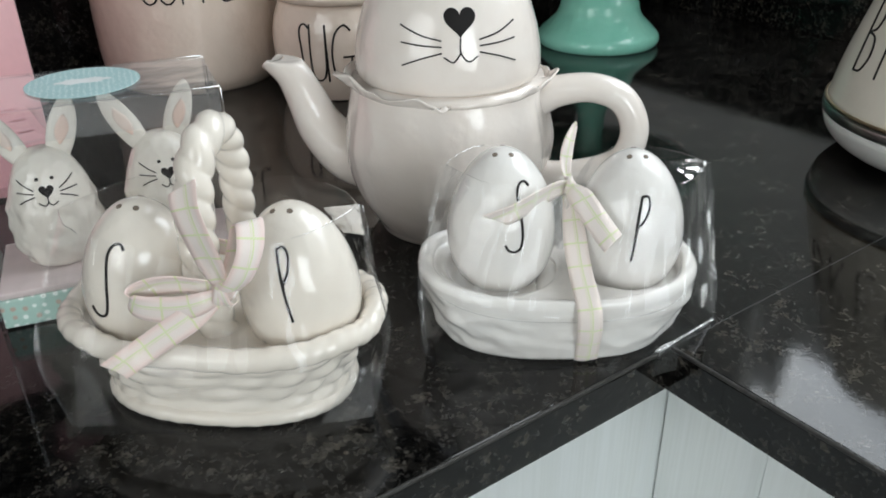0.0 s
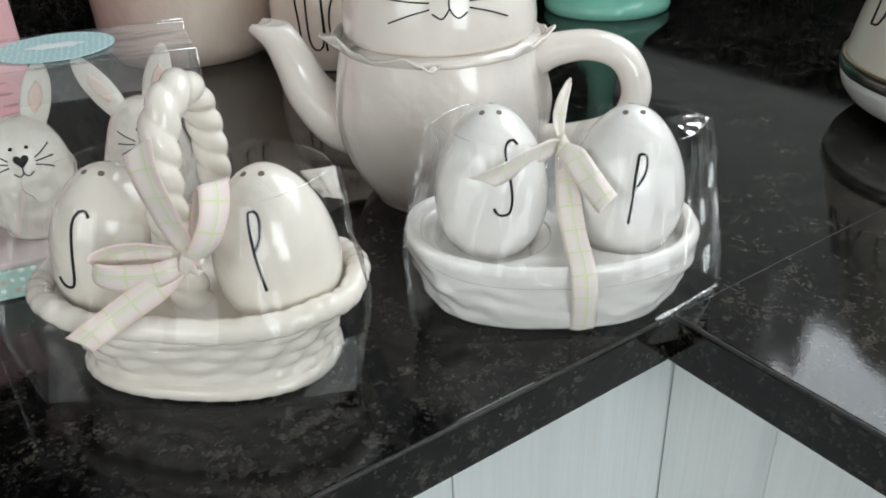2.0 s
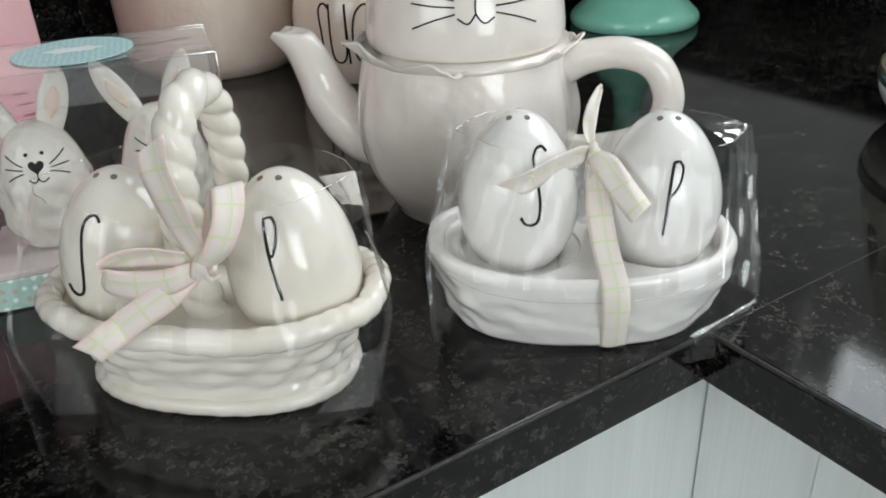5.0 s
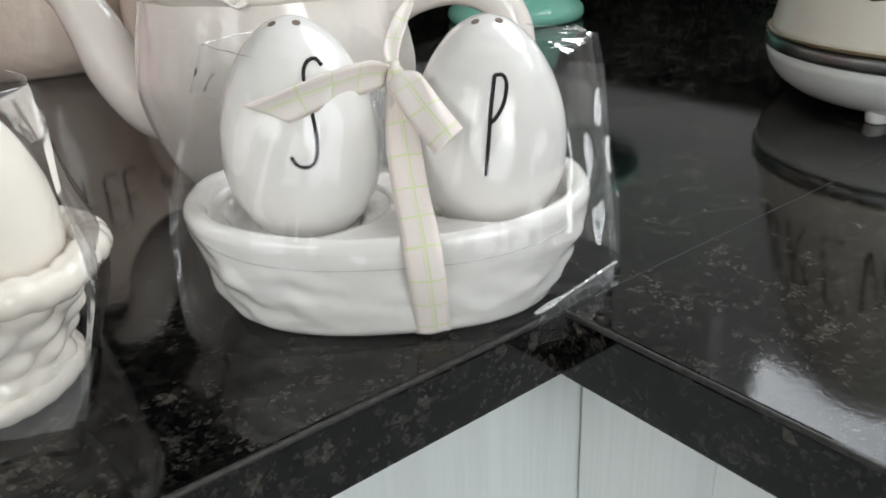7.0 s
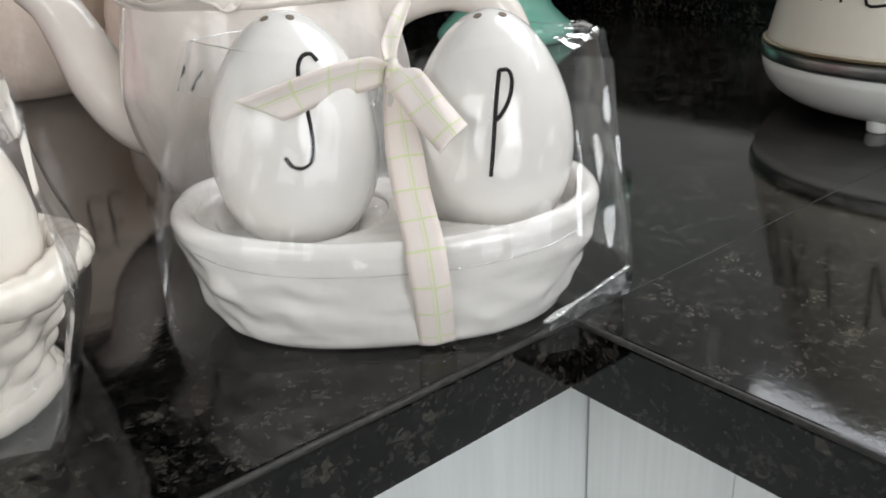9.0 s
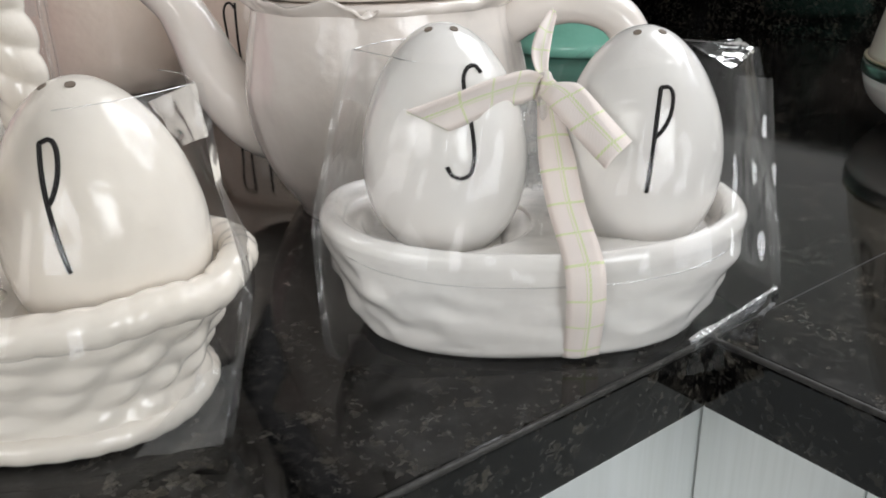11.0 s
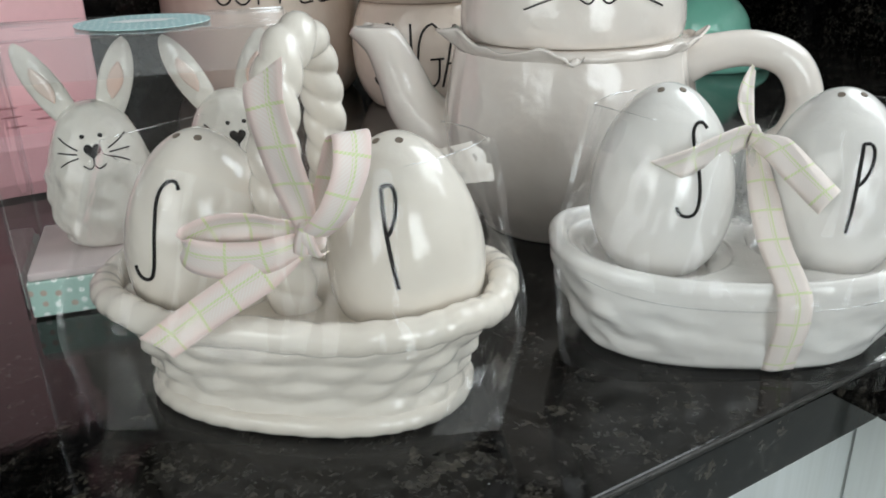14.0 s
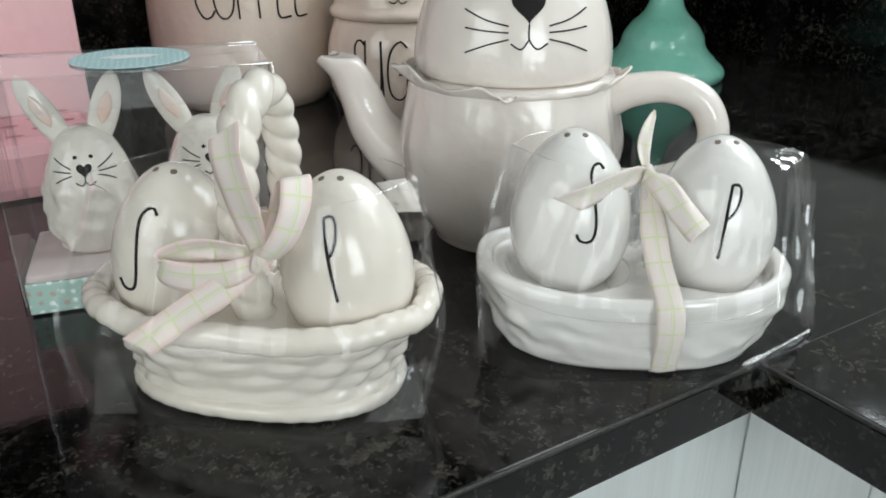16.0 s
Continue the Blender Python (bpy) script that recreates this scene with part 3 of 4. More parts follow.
def basket_plain(m):
    """Glazed boat-shaped basket with a smooth broad lip and shallow ripples."""
    t = thing("ceramic_basket", m, "white glazed boat-shaped ceramic basket with a smooth broad lip", "basket")

    def wall(s, a):
        if s < 0.6:
            q = s / 0.6
            z = 0.0005 + 0.0325 * q
            k = 0.0525 + 0.0135 * q ** 0.85 + 0.0012 * math.sin(math.pi * q)
            k -= 0.0022 * max(0, 1 - q / 0.1) ** 2
            w = 1.3 * noise.noise(Vector((math.cos(a) * 3.6 + q, math.sin(a) * 3.6, q * 4.6))) + 0.22 * (1 - 2 * abs(math.sin(8 * a + 4.5 * q + 0.9 * math.sin(3 * a)))) * math.cos(5 * q + 3 * a)
            k += 0.0025 * w * max(0.0, math.sin(math.pi * min(1, q * 1.05))) ** 0.8
            ratio = 0.62
        else:
            q = (s - 0.6) / 0.4
            if q < 0.35:
                b = math.pi * q / 0.35
                z = 0.033 + 0.0042 * math.sin(b)
                k = 0.0622 + 0.0038 * math.cos(b)
            else:
                k = 0.0584 * (1 - (q - 0.35) / 0.65) + 0.0002
                z = 0.0328 + 0.0022 * min(1, (q - 0.35) * 6)
            ratio = 0.62
        x, y = oval(k, k * ratio, a, 2.5)
        lift = 0.0045 * (x / 0.064) ** 2 * min(1, z / 0.035)
        if s > 0.7:
            for c, e in ((-0.0265, -0.003), (0.0335, 0.001)):
                d = math.hypot(x - c, y - e)
                z -= 0.0055 * max(0.0, min(1.0, (0.0268 - d) / 0.0022))
        return Vector((x, y, z + lift))
    v, f = loft(wall, 150, 180)
    part("body", mesh_from(v, f, "body", WHITE), t)
    bridge = loft(lambda s, a: Vector((0.010 * (1 + 0.5 * abs(2 * s - 1) ** 2) * math.cos(a), (2 * s - 1) * 0.036, 0.0275 + 0.0065 * math.sin(a))), 20, 24)
    part("bridge", mesh_from(*bridge, "bridge", WHITE), t, "raised ridge between the two egg seats")
    return t


def ribbon_strip(points, width, across, mat, name, parent, cut=0.0, n=48, label=""):
    """A woven strip with thickness. across: direction of its width (one vector, or one per point); cut: slant of its free end."""
    path = spline(points, n)
    acr = [Vector(a) for a in (across if isinstance(across, list) else [across, across])]
    verts, uvs = [], []
    run = 0.0
    for i, p in enumerate(path):
        s = i / (n - 1)
        tan = (path[min(i + 1, n - 1)] - path[max(i - 1, 0)]).normalized()
        k = s * (len(acr) - 1)
        j = min(int(k), len(acr) - 2)
        a = acr[j].lerp(acr[j + 1], k - j)
        a = (a - tan * a.dot(tan)).normalized()
        nor = tan.cross(a)
        run += (path[i] - path[i - 1]).length if i else 0
        w = width(s) if callable(width) else width
        for e in range(7):
            x = e / 6 - 0.5
            cup = 0.0006 * math.cos(math.pi * x) + 0.00025 * math.sin(9 * s + 6 * x)
            verts.append(p + a * (x * w) + nor * cup + tan * (cut * x * w * max(0.0, (s - 0.6) / 0.4) ** 2))
            uvs.append((run / 0.0115, e / 6))
    faces = grid_faces(n, 7, False)
    me = mesh_from(verts, faces, name, mat, True, uvs)
    ob = part(name, me, parent, label)
    sol = ob.modifiers.new("thickness", "SOLIDIFY")
    sol.thickness, sol.offset = 0.00035, 0
    return ob


def knot(parent, place, mat, size=1.0):
    """A pinched knot: a crumpled core under two tight turns of ribbon."""
    def core(s, a):
        bulge = math.sin(math.pi * (0.10 + 0.80 * s)) ** 0.6
        fold = 1 + 0.16 * math.sin(5 * a + 3 * s) + 0.10 * math.sin(9 * a - 5 * s)
        return Vector(place) + Vector(((2 * s - 1) * 0.0042, 0.0026 * bulge * math.cos(a) * fold, 0.0040 * bulge * math.sin(a) * fold)) * size
    v, f = loft(core, 18, 36)
    uv = [(0.1 + 0.3 * (i // 36) / 18, 0.05 + 0.25 * (i % 36) / 36) for i in range(len(v))]
    part("knot", mesh_from(v, f, "knot", mat, True, uv), parent)
    for dx, lean in ((-0.0008, 0.25), (0.0012, -0.3)):
        turn = [Vector(place) + Vector((dx + lean * z, y, z)) * size for y, z in ((0.0015, 0.0048), (-0.0028, 0.0040), (-0.0042, 0.0005), (-0.0032, -0.0036), (0.0015, -0.0048))]
        ribbon_strip(turn, 0.0040 * size, [(1, 0, -0.1), (1, 0, 0.1)], mat, "knot_turn", parent, n=20)


def cellophane(m, left, right, b, pinch, label, seed=0, closing=0.4, round_end=4.0):
    """A clear bag: a front and a back sheet that meet in two end seams (points from bottom to top), gathered at its middle."""
    t = thing("cellophane_bag", m, label, "plastic bag", "cellophane wrapped gift sets")
    rows, half = 44, 72
    lo, hi = spline(left, rows), spline(right, rows)
    for side, name in ((-1, "front_sheet"), (1, "back_sheet")):
        verts = []
        for i in range(rows):
            s = i / (rows - 1)
            body = 1.0 + 0.10 * math.sin(math.pi * min(1, s * 1.6))
            close = 1 - closing * max(0, (s - 0.42) / 0.58) ** 1.3
            for j in range(half + 1):
                q = 2 * j / half - 1
                c = lo[i].lerp(hi[i], j / half)
                lens = max(0.0, 1 - abs(q) ** round_end)
                gather = 1 - pinch * math.exp(-(q / 0.16) ** 2) * max(0, (s - 0.42) / 0.58)
                ripple = (0.0013 * noise.noise(Vector((q * 5 + seed, s * 2.2, side * 3.1))) + 0.0008 * noise.noise(Vector((q * 11 - 3 * s, s * 3.0 + seed, side)))) * (0.25 + lens)
                ripple += 0.0034 * max(0.0, abs(q) - 0.5) * noise.noise(Vector((q * 14 + 4 * s, s * 5 + seed, side * 2.0)))
                y = c.y + (side * b * body * close * gather - c.y) * lens + ripple * min(1, 8 * (1 - abs(q)) + 0.15) + side * 0.0003
                bulge = 0.003 * math.exp(-((abs(q) - 0.90) / 0.09) ** 2) * math.exp(-((c.z - 0.036) / 0.022) ** 2) * (side > 0)
                dz = 0.003 * noise.noise(Vector((q * 2.4, seed + 2.0, side))) * s * (1 - q * q) - 0.006 * s * math.exp(-(q / 0.2) ** 2)
                verts.append(Vector((c.x + math.copysign(bulge, q), y, c.z + dz)))
        sheet = part(name, mesh_from(verts, grid_faces(rows, half + 1, False), name, FILM), t)
        sheet.visible_shadow = False
        for hem in (verts[-(half + 1):][:12], verts[-12:]):
            part("top_edge", mesh_from(*sweep(hem, 0.00014, 5), "top_edge", SEAM_FILM), t).visible_shadow = False
    for q, edge in ((-1, lo), (1, hi)):
        fin = [p + Vector((q * (0.0022 + 0.0004 * math.sin(k * 0.35 + seed)), 0.0006 * math.sin(k * 0.3 + seed), 0)) for k, p in enumerate(edge)]
        part("end_seam", mesh_from(list(edge) + fin, grid_faces(2, rows, False), "end_seam", SEAM_FILM), t).visible_shadow = False
    return t


def film_patch(bag, name, corners, mat, seed=0, rough=0.0007, sag=0.0):
    """A loose four-cornered piece of film under the bag that owns it."""
    a, b, c, d = (Vector(p) for p in corners)
    nor = (b - a).cross(d - a).normalized()
    n = 18
    verts = []
    for i in range(n):
        for j in range(n):
            u, v = j / (n - 1), i / (n - 1)
            p = a.lerp(b, u).lerp(d.lerp(c, u), v)
            verts.append(p + nor * (rough * noise.noise(Vector((u * 4 + seed, v * 4, 1.0))) + sag * math.sin(math.pi * u) * math.sin(math.pi * v)))
    part(name, mesh_from(verts, grid_faces(n, n, False), name, mat), bag).visible_shadow = False


def gift_set_braided():
    m = pose(-0.1775, 0.1020, TOP, 0, 0, -42.0)
    basket_braided(m)
    shakers = "egg shakers in the handled basket"
    egg_shaker(m @ pose(-0.0335, -0.003, 0.0215, 0, 3, 0), "S", CREAM, -108, "cream glazed egg-shaped salt shaker seated in the handled basket", shakers, 0.042, 0.030, 0, 268)
    egg_shaker(m @ pose(0.0375, -0.001, 0.0215, 0, -4, 0), "P", CREAM, -83, "cream glazed egg-shaped pepper shaker seated in the handled basket", shakers, 0.043, 0.029, 0, 268)
    bow = thing("ribbon_bow", m @ pose(0.0180, -0.0375, 0.0700), "pale pink ribbon bow with lime-green check tied round the basket handle", "ribbon bow")
    K = Vector((0, 0, 0))
    knot(bow, K, RIBBON)
    W = 0.0104
    grow = lambda s: 0.0042 + (W - 0.0042) * min(1, s * 3.2) ** 0.7
    loop_w = lambda s: 0.0040 + (W - 0.0040) * math.sin(math.pi * s) ** 0.34
    # the flat loop: its back half shows the inside of the ribbon above the front half
    ribbon_strip([K + Vector(p) for p in ((-0.001, 0.001, 0.001), (-0.008, 0.0000, 0.0014), (-0.017, -0.0005, 0.0024), (-0.0265, -0.0015, 0.0014), (-0.0345, -0.004, -0.0018), (-0.0325, -0.0060, -0.0044), (-0.0245, -0.0058, -0.0058), (-0.0140, -0.0046, -0.0052), (-0.0065, -0.0032, -0.0030), (-0.001, -0.001, -0.001))],
                 loop_w, [(0.25, -0.2, 0.95), (0.15, -0.3, 0.9), (0.1, -0.3, 0.95), (0.35, -0.2, 0.9), (0.1, 0.25, 0.95), (-0.1, 0.2, 0.95), (-0.3, 0.0, 0.9)], RIBBON, "loop", bow, n=80)
    ribbon_strip([K + Vector(p) for p in ((0.001, -0.001, 0.001), (0.0045, 0.001, 0.008), (0.0075, 0.003, 0.0175), (0.0105, 0.003, 0.0265), (0.0135, 0.000, 0.0285), (0.0142, -0.005, 0.0205), (0.0105, -0.0070, 0.0110), (0.0050, -0.005, 0.0045), (0.001, -0.001, 0.001))],
                 loop_w, [(0.75, 0.45, -0.3), (0.8, 0.5, -0.2), (0.75, 0.6, 0.0), (0.65, 0.75, 0.1), (0.75, 0.55, -0.2), (0.8, 0.4, -0.4)], RIBBON, "loop", bow, n=80)
    ribbon_strip([K + Vector(p) for p in ((0.000, 0.000, 0.000), (-0.010, -0.005, -0.0075), (-0.026, -0.010, -0.0180), (-0.0440, -0.0125, -0.0310))],
                 grow, [(-0.5, 0.1, 0.8), (-0.6, 0.25, 0.75)], RIBBON, "tail", bow, 0.6)
    ribbon_strip([K + Vector(p) for p in ((0.000, -0.001, 0.001), (-0.0012, -0.004, 0.012), (-0.0035, -0.0075, 0.026), (-0.0050, -0.0090, 0.038), (-0.0046, -0.0090, 0.0465))],
                 lambda s: 1.06 * grow(s), [(0.95, -0.1, 0.1), (0.9, -0.15, 0.25)], RIBBON, "tail", bow, 0.7)
    for k in (-1, 1):
        ribbon_strip([K + Vector(p) for p in ((0.001 * k, 0.002, 0.000), (-0.003 + 0.004 * k, 0.010, 0.000), (-0.010 + 0.010 * k, 0.022, 0.000), (-0.014 + 0.011 * k, 0.031, 0.000), (-0.0175, 0.0355, 0.000))],
                     0.0075, [(0, 0, 1), (0, 0, 1)], RIBBON, "wrap", bow)
    bag = cellophane(m, [(-0.0555, -0.0405, 0.0020), (-0.0640, -0.0380, 0.0350), (-0.0625, -0.0230, 0.0620), (-0.0600, -0.0080, 0.0870)],
                     [(0.0660, -0.0200, 0.0020), (0.0725, -0.0110, 0.0360), (0.0665, -0.0030, 0.0640), (0.0608, 0.0060, 0.0870)], 0.0485, 0.0,
                     "clear cellophane bag wrapped round the handled basket and its eggs", 1, 0.30)
    # the loose bottom of the bag, its corners standing out beyond the foot
    film_patch(bag, "base_fold", [(-0.0540, -0.0412, 0.0020), (0.0683, -0.0262, 0.0040), (0.0634, 0.0020, 0.0106), (-0.0660, -0.0100, 0.0120)], FLOOR_FILM, 3, 0.0006, -0.003)
    film_patch(bag, "corner_flap", [(0.0480, -0.0312, 0.0035), (0.0686, -0.0255, 0.0042), (0.0636, 0.0024, 0.0112), (0.0560, -0.0060, 0.0120)], FLAP_FILM, 5)
    film_patch(bag, "corner_flap", [(-0.0545, -0.0414, 0.0022), (-0.0380, -0.0392, 0.0026), (-0.0540, -0.0220, 0.0150), (-0.0665, -0.0160, 0.0150)], FLAP_FILM, 9)
    film_patch(bag, "top_flap", [(0.0430, 0.0170, 0.0800), (0.0612, 0.0062, 0.0872), (0.0630, 0.0050, 0.0740), (0.0500, 0.0180, 0.0680)], FILM, 2)


def gift_set_plain():
    m = pose(-0.0320, 0.0495, TOP, 0, 0, -36.0)
    basket_plain(m)
    shakers = "egg shakers in the plain basket"
    egg_shaker(m @ pose(-0.0265, -0.002, 0.0262), "S", WHITE, -79, "white glazed egg-shaped salt shaker seated in the plain basket", shakers, 0.0440, 0.029, 0, 268)
    egg_shaker(m @ pose(0.0335, 0.001, 0.0235), "P", WHITE, -91, "white glazed egg-shaped pepper shaker seated in the plain basket", shakers, 0.040, 0.029, -13, 268)
    bow = thing("ribbon_tie", m, "cream ribbon with lime-green check tied over the wrapped basket", "ribbon bow")
    K = Vector((0.0042, 0.0010, 0.0750))
    knot(bow, K, RIBBON_CREAM, 0.8)
    spread = lambda s: 0.004 + 0.0068 * min(1, s * 4) ** 0.7
    ribbon_strip([K, (0.0055, -0.010, 0.0620), (0.0075, -0.024, 0.0465), (0.0095, -0.0375, 0.0385), (0.0103, -0.0440, 0.0335), (0.0112, -0.0425, 0.0230), (0.0118, -0.0375, 0.0120), (0.0122, -0.0325, 0.0015)],
                 spread, [(1, 0.0, 0.05), (1, 0.0, 0.05)], RIBBON_CREAM, "strap", bow, n=72)
    ribbon_strip([K, (-0.004, -0.010, 0.0772), (-0.014, -0.021, 0.0768), (-0.023, -0.0275, 0.0750), (-0.0312, -0.0300, 0.0728)],
                 lambda s: 0.96 * spread(s), [(0.1, -0.3, 1), (-0.1, -0.3, 1)], RIBBON_CREAM, "tail", bow, 1.0)
    ribbon_strip([K, (0.0075, -0.012, 0.0755), (0.0130, -0.024, 0.0700), (0.0195, -0.0345, 0.0635)],
                 lambda s: 0.004 + 0.0070 * min(1, s * 3) ** 0.7, [(0.75, 0.1, 0.45), (0.85, 0.2, 0.3)], RIBBON_CREAM, "tail", bow, -0.3)
    ribbon_strip([K + Vector(p) for p in ((0.0, 0.0, 0.001), (-0.0005, 0.009, 0.0065), (0.0020, 0.021, 0.0125), (0.0070, 0.0335, 0.0190))],
                 lambda s: 0.003 + 0.0028 * math.sin(math.pi * min(1, s * 1.08)) if s < 0.95 else 0.0012, [(0.8, 0.6, 0), (0.9, 0.2, 0), (0.6, 0.7, 0)], RIBBON_CREAM, "tail", bow)
    bag = cellophane(m, [(-0.0575, -0.0330, 0.0015), (-0.0610, -0.0350, 0.0120), (-0.0625, -0.0220, 0.0450), (-0.0520, -0.0050, 0.0885)],
                     [(0.0735, -0.0090, 0.0012), (0.0702, -0.0250, 0.0185), (0.0692, -0.0130, 0.0480), (0.0668, 0.0050, 0.0845)], 0.0445, 0.75,
                     "clear cellophane bag wrapped round the plain basket and its eggs", 7, 0.42, 5.0)
    film_patch(bag, "base_fold", [(-0.0560, -0.0372, 0.0025), (0.0560, -0.0330, 0.0020), (0.0755, -0.0060, 0.0012), (-0.0600, -0.0050, 0.0040)], FLOOR_FILM, 4)
    # the folded bottom corner, its crease's highlight shaped as a milky tube, and the turned-over top corners
    film_patch(bag, "corner_flap", [(0.0440, -0.0350, 0.0030), (0.0505, -0.0310, 0.0100), (0.0704, -0.0252, 0.0190), (0.0755, -0.0058, 0.0015)], FLAP_FILM, 6, 0.0010)
    crease = spline([(0.0440, -0.0335, 0.0062), (0.0505, -0.0318, 0.0092), (0.0600, -0.0290, 0.0138), (0.0706, -0.0256, 0.0190)], 24)
    # the tube swells where the highlight widens to a white blob
    part("corner_crease", mesh_from(*sweep(crease, lambda s: 0.0004 + 0.0011 * math.exp(-((s - 0.16) / 0.16) ** 2) + 0.0003 * s, 10, 0.45), "corner_crease", CRUMPLE), bag).visible_shadow = False
    film_patch(bag, "top_flap", [(0.0480, 0.0020, 0.0860), (0.0605, 0.0010, 0.0880), (0.0690, 0.0062, 0.0835), (0.0580, -0.0040, 0.0800)], FLAP_FILM, 8, 0.0012)
    film_patch(bag, "top_flap", [(-0.0522, -0.0052, 0.0890), (-0.0400, -0.0110, 0.0830), (-0.0460, -0.0160, 0.0740), (-0.0560, -0.0120, 0.0760)], FLAP_FILM, 12, 0.0004)
    # extra patch of film, tilted to mirror the back window as glare
    film_patch(bag, "glare_patch", [(0.0540, -0.0302, 0.0320), (0.0698, -0.0285, 0.0240), (0.0676, -0.0110, 0.0780), (0.0555, -0.0150, 0.0800)], GLARE_FILM, 15, 0.0009)
    # film drawn tight below the lip
    line = [Vector((0.0645 * q, -0.0432 * (1 - abs(q) ** 3) ** 0.5, 0.0292 + 0.0048 * q * q)) for q in (k / 24 - 0.92 for k in range(45))]
    part("lip_crease", mesh_from(*sweep(line, 0.00022, 6), "lip_crease", SEAM_FILM), bag).visible_shadow = False

    def tuft(s, a):
        # film bunched up under the knot
        r = 0.0075 * (0.35 + 0.75 * math.sin(math.pi * (0.05 + 0.85 * s))) * (1 + 0.35 * math.sin(6 * a + 5 * s) + 0.2 * math.sin(11 * a - 7 * s))
        return Vector((0.003 + r * math.cos(a) * 1.2, 0.003 + r * math.sin(a), 0.0430 + 0.031 * s))
    part("gathered_film", mesh_from(*loft(tuft, 18, 60, (False, False)), "gathered_film", CRUMPLE), bag, "crumpled film gathered under the knot").visible_shadow = False


gift_set_braided()
gift_set_plain()


# ---- boxed rabbit shakers ----
def rabbit(m, label):
    prof = smooth_profile([(0.0005, 0.0), (0.017, 0.0), (0.0200, 0.004), (0.0228, 0.014), (0.0226, 0.026), (0.0200, 0.038), (0.0163, 0.0480), (0.0118, 0.0555), (0.006, 0.0595), (0.0005, 0.0602)], 46)
    shapes = [(*lathe(prof, 72), 0)]

    def ear(x, lean):
        base, tip = Vector((x, 0.001, 0.0500)), Vector((x + lean, 0.001, 0.0855))

        def outer(s, a):
            w = 0.0078 * (math.sin(math.pi * (0.14 + 0.86 * s) ** 0.9) ** 0.6 + 0.02) * (0.80 + 0.30 * s)
            p = base.lerp(tip, s) + Vector((w * math.cos(a), 0.0042 * math.sin(a) * (1 - 0.5 * s) * (w / 0.0088), 0))
            return Vector((p.x, p.y, p.z))

        def inner(s, a):
            q = 0.30 + 0.42 * s
            w = 0.0034 * math.sin(math.pi * min(0.98, max(0.02, s))) ** 0.7
            p = base.lerp(tip, q) + Vector((w * math.cos(a), -0.0034 * (1 - 0.40 * q) + 0.0008 * math.sin(a), 0))
            return p
        shapes.append((*loft(outer, 24, 20), 0))
        shapes.append((*loft(inner, 16, 14), 1))
    ear(-0.0080, -0.0160)
    ear(0.0070, 0.0105)
    surf = round_surface(prof, radians(-90), 0.0002)
    lines = [[(0.0, 0.0405), (0.0, 0.0375), (0.0018, 0.0358), (0.0045, 0.0372)], [(0.0, 0.0375), (-0.0018, 0.0358), (-0.0045, 0.0372)]]
    for k in (-1, 1):
        for dz, dx in ((0.0050, 0.0), (0.0005, 0.001), (-0.0035, 0.0)):
            lines.append([(k * (0.006 + dx * 0.3), 0.0415 + dz * 0.35), (k * (0.0105 + dx), 0.0415 + dz * 0.8), (k * (0.0145 + dx), 0.0412 + dz * 1.3)])
    shapes.append((*strokes_on(surf, lines, 0.00033), 2))
    for x in (-0.0034, 0.0036):
        p = surf(x, 0.0485)
        shapes.append((*loft(lambda s, a, p=p: p + Vector((0.0010 * math.sin(math.pi * (0.02 + 0.96 * s)) * math.cos(a), 0.0004 * -math.cos(math.pi * s), 0.0010 * math.sin(math.pi * (0.02 + 0.96 * s)) * math.sin(a))), 8, 12), 2))
    heart = []
    for i in range(7):
        for j in range(30):
            a = 2 * math.pi * j / 30
            k = 1 - i / 6.2
            hx, hy = 16 * math.sin(a) ** 3, 13 * math.cos(a) - 5 * math.cos(2 * a) - 2 * math.cos(3 * a) - math.cos(4 * a)
            heart.append(surf(hx * 0.00022 * k, 0.0428 + hy * 0.00022 * k) + Vector((0, -0.0006 * (1 - k * k), 0)))
    shapes.append((heart, grid_faces(7, 30, True) + [tuple(6 * 30 + j for j in range(30))], 2))
    verts, faces, idx = [], [], []
    for v, f, mi in shapes:
        k = len(verts)
        verts += list(v)
        faces += [tuple(i + k for i in face) for face in f]
        idx += [mi] * len(f)
    me = mesh_from(verts, faces, "rabbit_shaker", [RABBIT, EAR_PINK, INK])
    me.polygons.foreach_set("material_index", idx)
    for v in me.vertices:
        if v.co.z < 0.036:
            n = noise.noise(v.co * 130) * 0.0022 * min(1, v.co.z / 0.006) * min(1, (0.036 - v.co.z) / 0.006)
            d = Vector((v.co.x, v.co.y, 0)).normalized()
            v.co += d * n
    ob = new("rabbit_shaker", me)
    ob.matrix_world = m
    return tagged(ob, label, "rabbit figurine", "boxed rabbit shakers")


